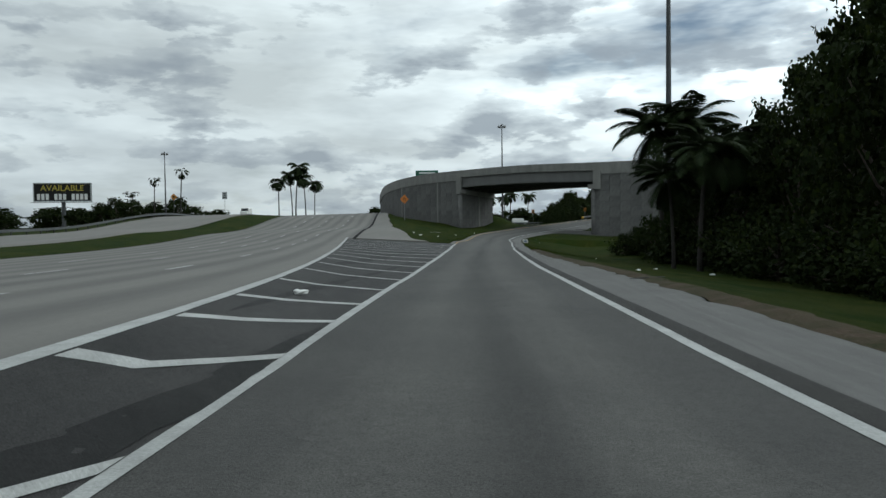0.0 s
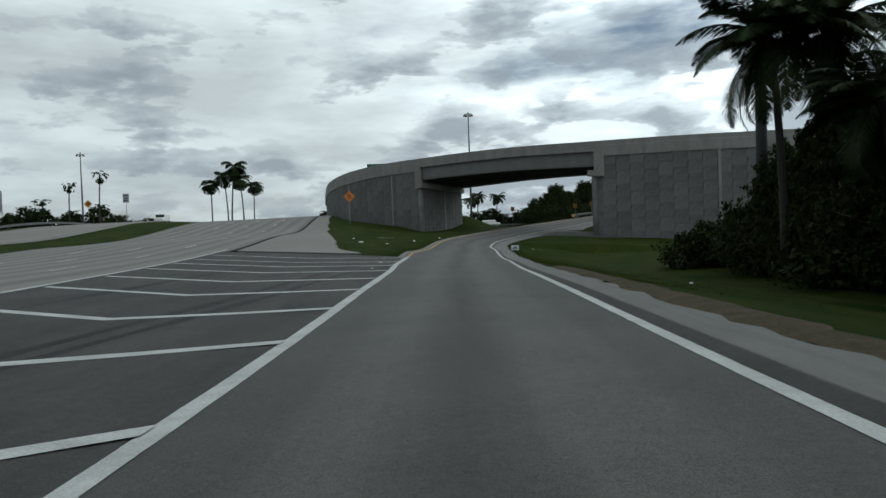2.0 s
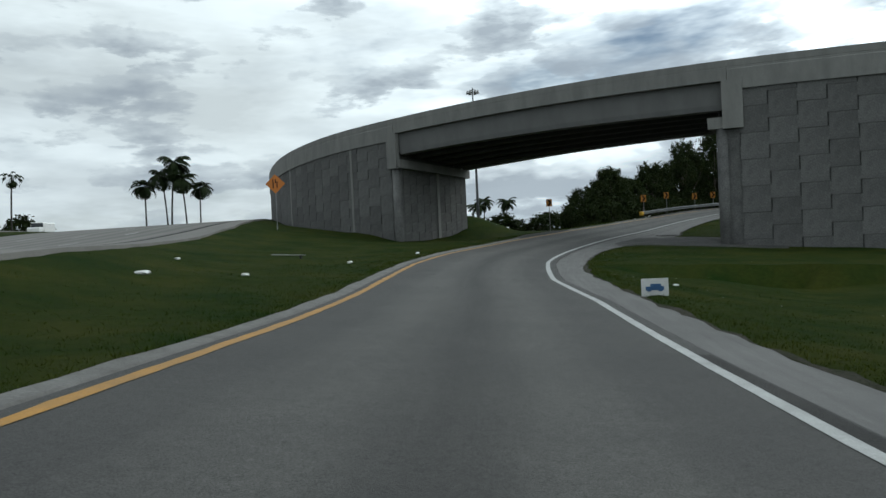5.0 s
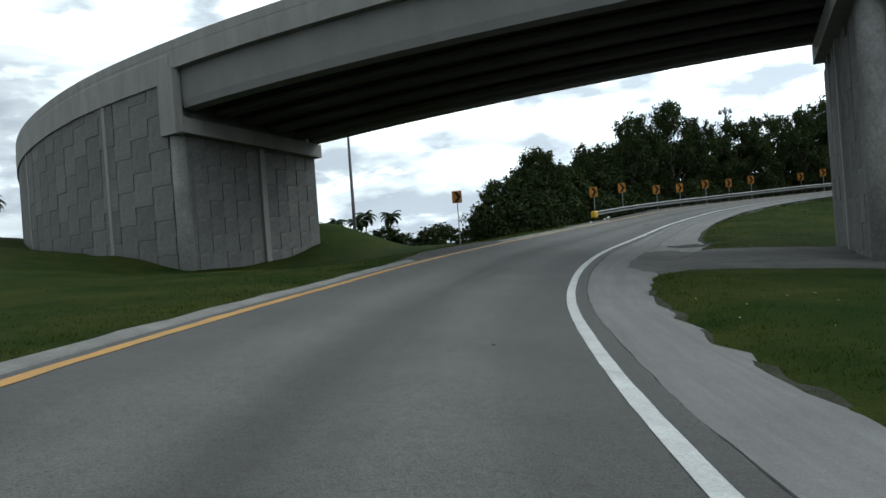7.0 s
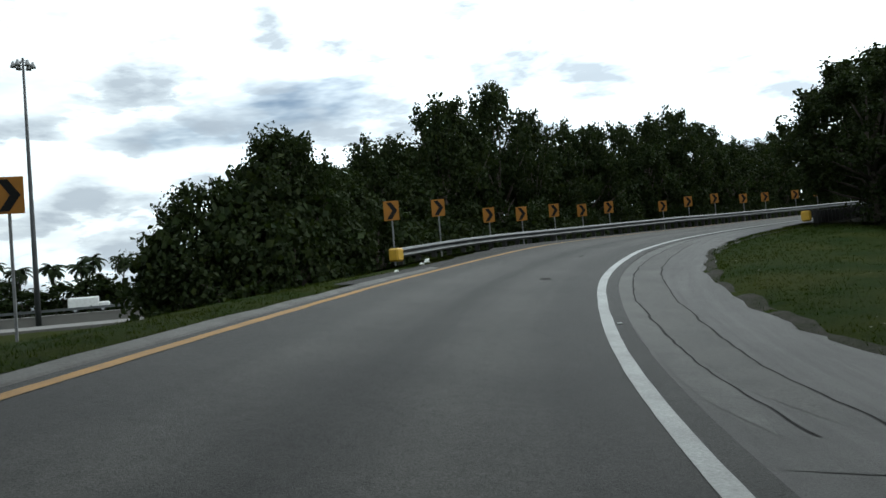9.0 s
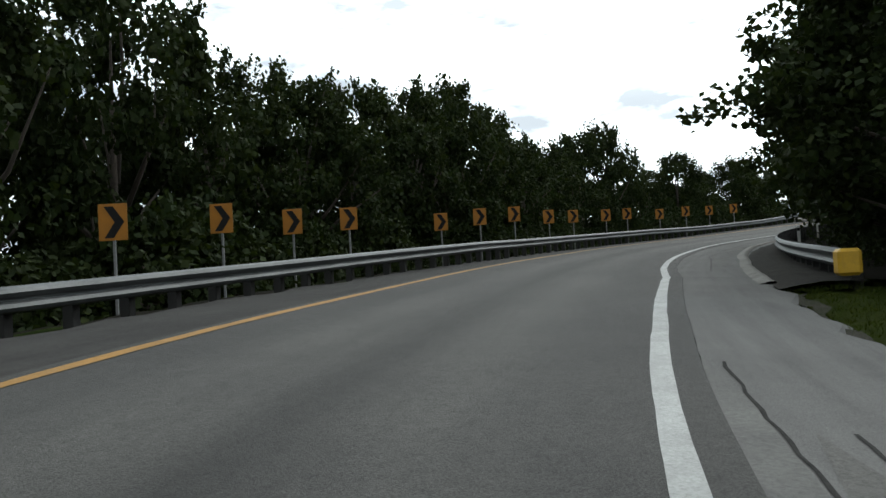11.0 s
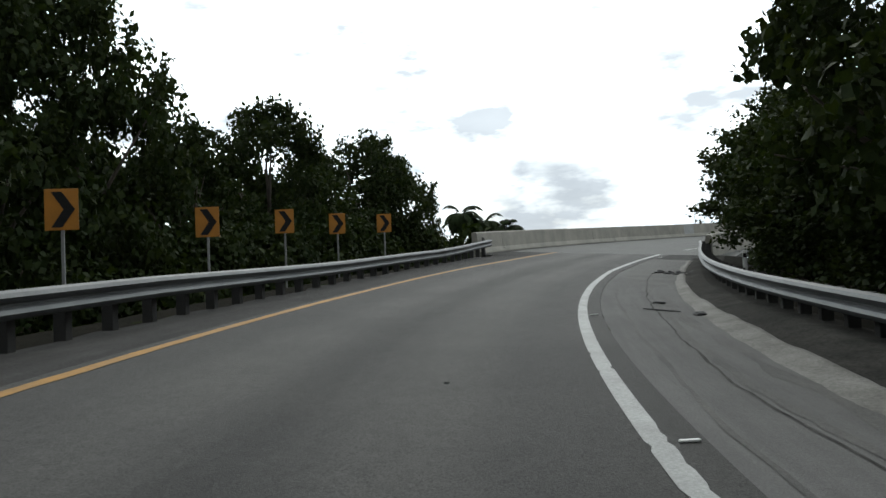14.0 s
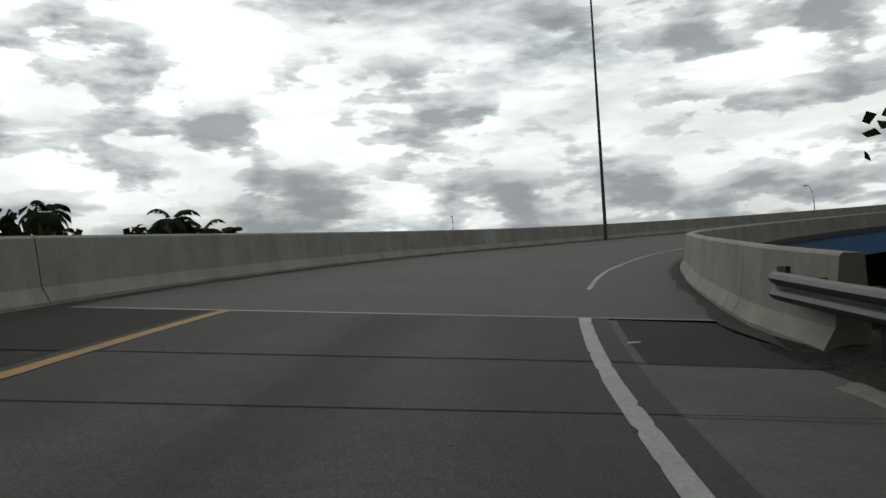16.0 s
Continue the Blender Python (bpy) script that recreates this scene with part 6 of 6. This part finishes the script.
# ---- small things ----
def litter(name, at, size, mat, label, rz=0.0, seed=1):
    rng = np.random.RandomState(seed)
    bm = bmesh.new()
    bmesh.ops.create_icosphere(bm, subdivisions=2, radius=0.5)
    for v in bm.verts:
        v.co *= rng.uniform(0.65, 1.2)
        v.co = Vector((v.co.x * size[0], v.co.y * size[1], max(v.co.z, -0.25) * size[2]))
    ob = tagged(part(name, bm, mat), label, "litter", "litter")
    ob.matrix_world = pose(at[0], at[1], at[2] + size[2] * 0.2, rz=rz)


for k, (x, y, sx, sy, sz) in enumerate(((-7.6, 94.5, 0.45, 0.25, 0.14), (-5.6, 97.0, 0.25, 0.2, 0.12), (8.6, 58.0, 0.3, 0.2, 0.1), (9.5, 42.0, 0.3, 0.2, 0.12), (13.4, 45.0, 0.35, 0.25, 0.15), (-3.6, 105.0, 0.3, 0.2, 0.12),
                                        (-1.2, 111.0, 0.25, 0.2, 0.12), (6.8, 33.0, 0.25, 0.2, 0.1), (-9.0, 101.0, 0.3, 0.2, 0.1), (7.2, 98.0, 0.2, 0.15, 0.08))):
    litter("litter", (x, y, ground_height(x, y)), (sx, sy, sz), M["white_plastic"], "crumpled white litter lying in the grass", 40 * k, k)
p = between(11.7, 0.42, 0.03)
litter("litter", p, (0.26, 0.2, 0.11), M["white_plastic"], "crumpled white litter lying on the gore", 20, 17)
for k, (s, u) in enumerate(((152.0, -5.0), (151.3, -4.8), (149.2, -4.5), (152.6, -5.3))):
    litter("litter", ramp.at(S0 + s, u, -0.03), (0.2, 0.14, 0.1), M["white_plastic"], "scrap of white litter by the guardrail's end", 30 * k, 30 + k)
for k in range(13):
    litter("rubbish", ramp.at(S0 + 215.0 + 0.22 * (k % 4), 2.2 + 0.11 * k, -0.04), (0.28, 0.18, 0.08 + 0.04 * (k % 3)), M["rubber"] if k % 3 else M["kerb"], "dark rubbish heap on the shoulder", 60 * k, 50 + k)


def rubber_strip(points, label="thin strip of torn black rubber on the shoulder"):
    bm = bmesh.new()
    tube(bm, [tuple(p) for p in points], [0.008, 0.014, 0.017, 0.014, 0.008][:len(points)], sides=6)
    tagged(part("rubber_strip", bm, M["rubber"]), label, "debris", "rubber strips")


rubber_strip([ramp.at(S0 + 203.3 - 0.11 * k, 1.93 + 0.14 * k, -0.005) for k in range(5)])
rubber_strip([ramp.at(S0 + 20.0 + 0.1 * k, 4.0 + 0.25 * k, 0.0) for k in range(5)])
for s, u in ((141.3, 1.18), (186.8, 1.03), (194.3, 1.04), (201.9, 1.08), (223.9, 1.72)):
    bm = bmesh.new()
    box(bm, (0, 0, 0.008), (0.07 if s < 150 else 0.13, 0.035, 0.014), bevel=0.004)
    ob = tagged(part("paper_strip", bm, M["white_plastic"]), "small white strip of litter on the asphalt", "litter", "paper strips")
    ob.matrix_world = pose(*ramp.at(S0 + s, u, 0.004), rz=math.degrees(ramp.heading(S0 + s)) - 80)


for k, (s, u) in enumerate(((202.6, 2.75), (204.6, 2.3), (214.9, 2.9))):
    litter("rubbish", ramp.at(S0 + s, u, -0.03), (0.3, 0.22, 0.09), M["rubber"], "torn scrap of black rubber on the shoulder", 50 * k, 90 + k)


def delineator(s, u, h=0.75):
    root = tagged(new("delineator"), "short white roadside marker post with a black band", "marker post", "marker posts")
    bm = bmesh.new()
    box(bm, (0, 0, h / 2 - 0.3), (0.09, 0.03, h + 0.6), bevel=0.01)
    part("stake", bm, M["white_plastic"], root)
    bm = bmesh.new()
    box(bm, (0, -0.017, h - 0.12), (0.08, 0.006, 0.1))
    part("band", bm, M["sign_black"], root)
    p = ramp.at(s, u)
    root.matrix_world = pose(p[0], p[1], p[2] - 0.1, rz=math.degrees(ramp.heading(s)) - 90)


for s, u in ((181.5, 4.6), (196.0, 4.4), (209.5, 4.5)):
    delineator(S0 + s, u, 1.0)
delineator(S0 + 122, 19.4, 0.9)


def drain_grate():
    root = tagged(new("drain_grate"), "dark iron drain grate at the grass edge", "drain")
    bm = bmesh.new()
    for x in (-0.92, 0.92):
        box(bm, (x, 0, 0.01), (0.07, 0.62, 0.05))
    for y in (-0.3, 0.3):
        box(bm, (0, y, 0.01), (1.9, 0.06, 0.05))
    part("frame", bm, M["kerb_dark"], root, "worn concrete rim")
    for k in range(15):
        bm = bmesh.new()
        box(bm, (-0.84 + 0.12 * k, 0, 0.02), (0.05, 0.56, 0.02))
        part("bar", bm, M["rust_post"], root)
    # no real hole: a black plate gives the opening's shade
    bm = bmesh.new()
    box(bm, (0, 0, 0.0), (1.82, 0.56, 0.02))
    part("pit_plate", bm, M["sign_black"], root, "flat black plate under the bars, for the shaded opening")
    def deck(s, u):
        return Vector(ramp.at(S0 + s, u, -0.03))
    along = (deck(138.06, 4.08) - deck(136.4, 3.25)).normalized()
    across = (deck(136.8, 4.2) - deck(137.6, 3.1)).normalized()
    up = across.cross(along).normalized()
    if up.z < 0:
        up = -up
    across = up.cross(along)
    m = Matrix((along, across, up)).transposed().to_4x4()
    m.translation = deck(137.2, 3.68) + up * 0.012
    root.matrix_world = m


drain_grate()


def mesh_fence():
    """The tall wire fence beyond the bridge barrier."""
    root = tagged(new("wire_fence"), "tall chain-link fence between dark posts", "fence")
    a, b = np.array([101.0, 184.0]), np.array([106.5, 182.6])
    for w in (0.0, 1.0):
        bm = bmesh.new()
        p = a + (b - a) * w
        tube(bm, [(p[0], p[1], -2.0), (p[0], p[1], 8.6 + 0.9 * w)], [0.09, 0.09], sides=8)
        part("post", bm, M["mast_steel"], root)
    bm = bmesh.new()
    n, z0, z1 = 34, 5.0, 8.3
    for k in range(-n, 2 * n):
        for sign in (-1, 1):
            w0, w1 = k / n, (k + sign * n * 0.6) / n
            if 0 <= w0 <= 1 and 0 <= w1 <= 1:
                p, q = a + (b - a) * w0, a + (b - a) * w1
                tube(bm, [(p[0], p[1], z0), (q[0], q[1], z1)], [0.006, 0.006], sides=3, cap=False)
    tagged(part("mesh", bm, M["post_grey"], root), "galvanised wire mesh")


mesh_fence()


def sweep_rail_far():
    root = tagged(new("guardrail"), "distant steel guardrail beyond the opposite carriageway", "guardrail")
    main_edge.sweep("beam", 60, 330, [(-43.6, 0.9), (-43.6, 1.25), (-43.7, 1.25), (-43.7, 0.9)], M["steel"], root, step=3.0, closed=True)
    bm = bmesh.new()
    box(bm, (0, 0, 0), (0.15, 0.15, 1.1))
    me = bpy.data.meshes.new("post")
    bm.to_mesh(me)
    bm.free()
    me.materials.append(M["rust_post"])
    for s in np.arange(60, 330, 4.0):
        ob = new("post", me)
        ob.parent = root
        ob.matrix_world = pose(*main_edge.at(s, -43.85, 0.75))


sweep_rail_far()


def van():
    root = tagged(new("van"), "small white van on a distant road", "van")
    bm = bmesh.new()
    box(bm, (0, 0.3, 1.15), (1.85, 3.6, 1.5), bevel=0.18)
    box(bm, (0, -2.0, 0.8), (1.8, 1.3, 0.8), bevel=0.15)
    part("body", bm, M["white_plastic"], root)
    bm = bmesh.new()
    box(bm, (0, -1.5, 1.5), (1.6, 0.12, 0.6), bevel=0.03)
    part("windscreen", bm, M["glass_dark"], root)
    for x in (-0.85, 0.85):
        for y in (-1.8, 1.3):
            bm = bmesh.new()
            tube(bm, [(x - 0.1, y, 0.33), (x + 0.1, y, 0.33)], [0.33, 0.33], sides=16)
            wheel = part("wheel", bm, M["rubber"], root)
            bm = bmesh.new()
            tube(bm, [(x - 0.105, y, 0.33), (x + 0.105, y, 0.33)], [0.19, 0.19], sides=14)
            part("rim", bm, M["sign_back"], wheel, "grey steel rim")
    root.matrix_world = pose(*main_edge.at(246, -31.0, 0.57), rz=4)
    return root


far_van = van()


# ---- wear of the lane ----
def road_patch(s, u, length, width, seed, label="small dark worn patch in the asphalt", mat="tar"):
    rng = np.random.RandomState(seed)
    n = 14
    verts = [tuple(ramp.at(S0 + s, u, 0.004))]
    for k in range(n):
        a, r = math.tau * k / n, rng.uniform(0.6, 1.1)
        verts.append(tuple(ramp.at(S0 + s + length / 2 * r * math.cos(a), u + width / 2 * r * math.sin(a), 0.004)))
    tagged(mesh_object("road_patch", verts, [(0, 1 + k, 1 + (k + 1) % n) for k in range(n)], M[mat]), label, "patch", kind="structure")


def lane_crack(nodes, width=0.004, rag=0.025):
    ss, us = [n[0] for n in nodes], [n[1] for n in nodes]
    order = np.linspace(0, 1, 40)
    run = np.linspace(0, 1, len(nodes))
    verts = []
    for i, w in enumerate(order):
        a, b = np.interp(w, run, ss), np.interp(w, run, us)
        da, db = ss[-1] - ss[0], us[-1] - us[0]
        d = math.hypot(da, db)
        o = rag * WIGGLE[(i * 7) % 800]
        for e in (-1, 1):
            h = o + e * width * (0.3 + abs(WIGGLE[(i * 3 + 5) % 800]))
            verts.append(tuple(ramp.at(S0 + a - db / d * h, b + da / d * h, 0.004)))
    tagged(mesh_object("crack", verts, [(2 * i, 2 * i + 1, 2 * i + 3, 2 * i + 2) for i in range(39)], M["shoulder_crack"]), "hairline crack in the worn asphalt", "crack", kind="structure")


road_patch(147.2, -0.3, 0.6, 0.3, 3, mat="shoulder_crack")
road_patch(152.8, -0.6, 0.5, 0.14, 4, mat="shoulder_crack")
for _k, (_s, _u) in enumerate(((12.8, 0.6), (14.0, -0.7), (28.2, 1.2), (27.3, -0.9), (42.5, 0.8), (57.0, -0.4), (55.9, 1.1), (93.0, -1.6), (96.5, 0.2), (103.0, -1.2), (112.0, 0.1), (133.0, -1.6), (182.5, -1.2), (187.5, -2.2), (196.0, -0.5), (218.6, -2.2))):
    road_patch(_s, _u, 0.10 + 0.02 * (_k % 3), 0.06 + 0.02 * (_k % 2), 20 + _k, "small dark spot on the asphalt")
lane_crack(((145.9, -2.9), (145.2, -0.5), (145.0, 0.9)), 0.005)
lane_crack(((208.9, 0.3), (207.6, 0.35), (206.6, 0.28), (205.6, 0.4)))
lane_crack(((208.3, 0.62), (207.2, 0.66), (206.0, 0.6)))
lane_crack(((188.6, 0.55), (187.6, 0.6), (186.6, 0.72)))
lane_crack(((177.2, -2.0), (177.0, -1.2), (176.7, -0.7)), 0.012)


def fallen_board():
    root = tagged(new("fallen_board"), "weathered grey board lying on a stub in the grass", "board")
    bm = bmesh.new()
    box(bm, (0, 0, 0.14), (1.5, 0.12, 0.035), bevel=0.008)
    part("plank", bm, M["post_grey"], root)
    bm = bmesh.new()
    box(bm, (0.55, 0, -0.02), (0.08, 0.08, 0.3), bevel=0.01)
    part("stub", bm, M["rust_post"], root)
    x, y = -6.55, 107.29
    root.matrix_world = pose(x, y, ground_height(x, y), ry=3, rz=-8)


fallen_board()


def white_flowers():
    rng = np.random.RandomState(15)
    verts, faces = [], []
    for _ in range(130):
        s, u = S0 + rng.uniform(92, 152), rng.exponential(2.2) + 0.6
        if 119 < s - S0 < 131:
            continue
        p = ramp.at(s, ramp_half(s)[1] + u)
        z = ground_height(p[0], p[1]) + rng.uniform(0.05, 0.10)
        b, r = len(verts), rng.uniform(0.007, 0.015)
        verts += [(p[0] + r * math.cos(k * math.tau / 5), p[1] + r * math.sin(k * math.tau / 5), z + 0.3 * r * math.sin(k)) for k in range(5)]
        faces.append(tuple(range(b, b + 5)))
    tagged(mesh_object("wild_flowers", verts, faces, M["white_plastic"]), "tiny white wild flowers in the roadside grass", "flowers", kind="stuff")


white_flowers()

# ---- the low roads seen beyond the loop ----
def far_road(name, a, b, width, z0, z1, label):
    """A raised straight road with sloping grass sides left to the ground."""
    a, b = np.array(a), np.array(b)
    side = np.array([-(b - a)[1], (b - a)[0]]) / np.linalg.norm(b - a)
    verts, faces, n = [], [], 30
    for i in range(n + 1):
        w = i / n
        c, z = a + (b - a) * w, z0 + (z1 - z0) * w
        for u, dz in ((-width / 2 - 0.6, -4.0), (-width / 2, -0.3), (-width / 2, 0.0), (width / 2, 0.0), (width / 2, -0.3), (width / 2 + 0.6, -4.0)):
            verts.append((*(c + side * u), z + dz))
    for i in range(n):
        faces += [(6 * i + k, 6 * i + k + 1, 6 * i + k + 7, 6 * i + k + 6) for k in range(5)]
    tagged(mesh_object(name, verts, faces, M["road_concrete"]), label, "road", kind="structure")
    return a, b, side


far_road("far_road", (-16.0, 207.0), (70.0, 214.0), 14.0, -0.95, -1.0, "pale low road beyond the loop")
_a, _b, _side = far_road("far_road", (-16.0, 233.0), (90.0, 238.0), 8.0, -0.2, 0.1, "pale road on a low bank beyond the loop")
root = tagged(new("guardrail"), "distant steel guardrail along the far road", "guardrail")
_verts = []
for _p, _z in ((_a - _side * 4.0, -0.2), (_b - _side * 4.0, 0.1)):
    for _u, _dz in ((0, 0.42), (0, 0.72), (0.06, 0.72), (0.06, 0.42)):
        _verts.append((_p[0] + _side[0] * _u, _p[1] + _side[1] * _u, _z + _dz))
mesh_object("beam", _verts, [(0, 1, 5, 4), (1, 2, 6, 5), (2, 3, 7, 6), (3, 0, 4, 7), (0, 3, 2, 1), (4, 5, 6, 7)], M["steel"], root)
for _w in np.arange(0.01, 1.0, 0.035):
    bm = bmesh.new()
    _p = _a + (_b - _a) * _w - _side * 3.85
    box(bm, (_p[0], _p[1], 0.05 + 0.3 * _w), (0.15, 0.15, 1.2))
    part("post", bm, M["rust_post"], root)
copy_thing(far_van, pose(10.8, 235.2, -0.1, rz=87))


# ---- grass blades along the ramp ----
def grass_blades():
    rng = np.random.RandomState(77)
    verts, faces = [], []
    count = 0
    while count < 110000:
        s = S0 + rng.uniform(48, 172)
        left, right = ramp_half(s)
        w = s - S0
        side = rng.uniform() < 0.5
        if side:
            u = left - 0.25 - rng.exponential(2.2)
            if w < 70 or (w > 156):
                continue
        else:
            u = right + 0.1 + rng.exponential(2.0)
            if 124.6 < w < 135.4:
                continue
        if abs(u) > 13:
            continue
        p = ramp.at(s, u)
        z = ground_height(p[0], p[1])
        tuft = rng.uniform(0.02, 0.055)
        for _ in range(4):
            a = rng.uniform(0, math.tau)
            x, y = p[0] + rng.normal() * 0.05, p[1] + rng.normal() * 0.05
            h = tuft * rng.uniform(0.6, 1.4)
            dx, dy = 0.007 * math.cos(a), 0.007 * math.sin(a)
            b = len(verts)
            verts += [(x - dx, y - dy, z - 0.02), (x + dx, y + dy, z - 0.02), (x + rng.normal() * 0.04, y + rng.normal() * 0.04, z + h)]
            faces.append((b, b + 1, b + 2))
            count += 1
    tagged(mesh_object("grass_blades", verts, faces, M["grass_blade"]), "short tufts of green roadside grass", "grass", kind="stuff")


grass_blades()
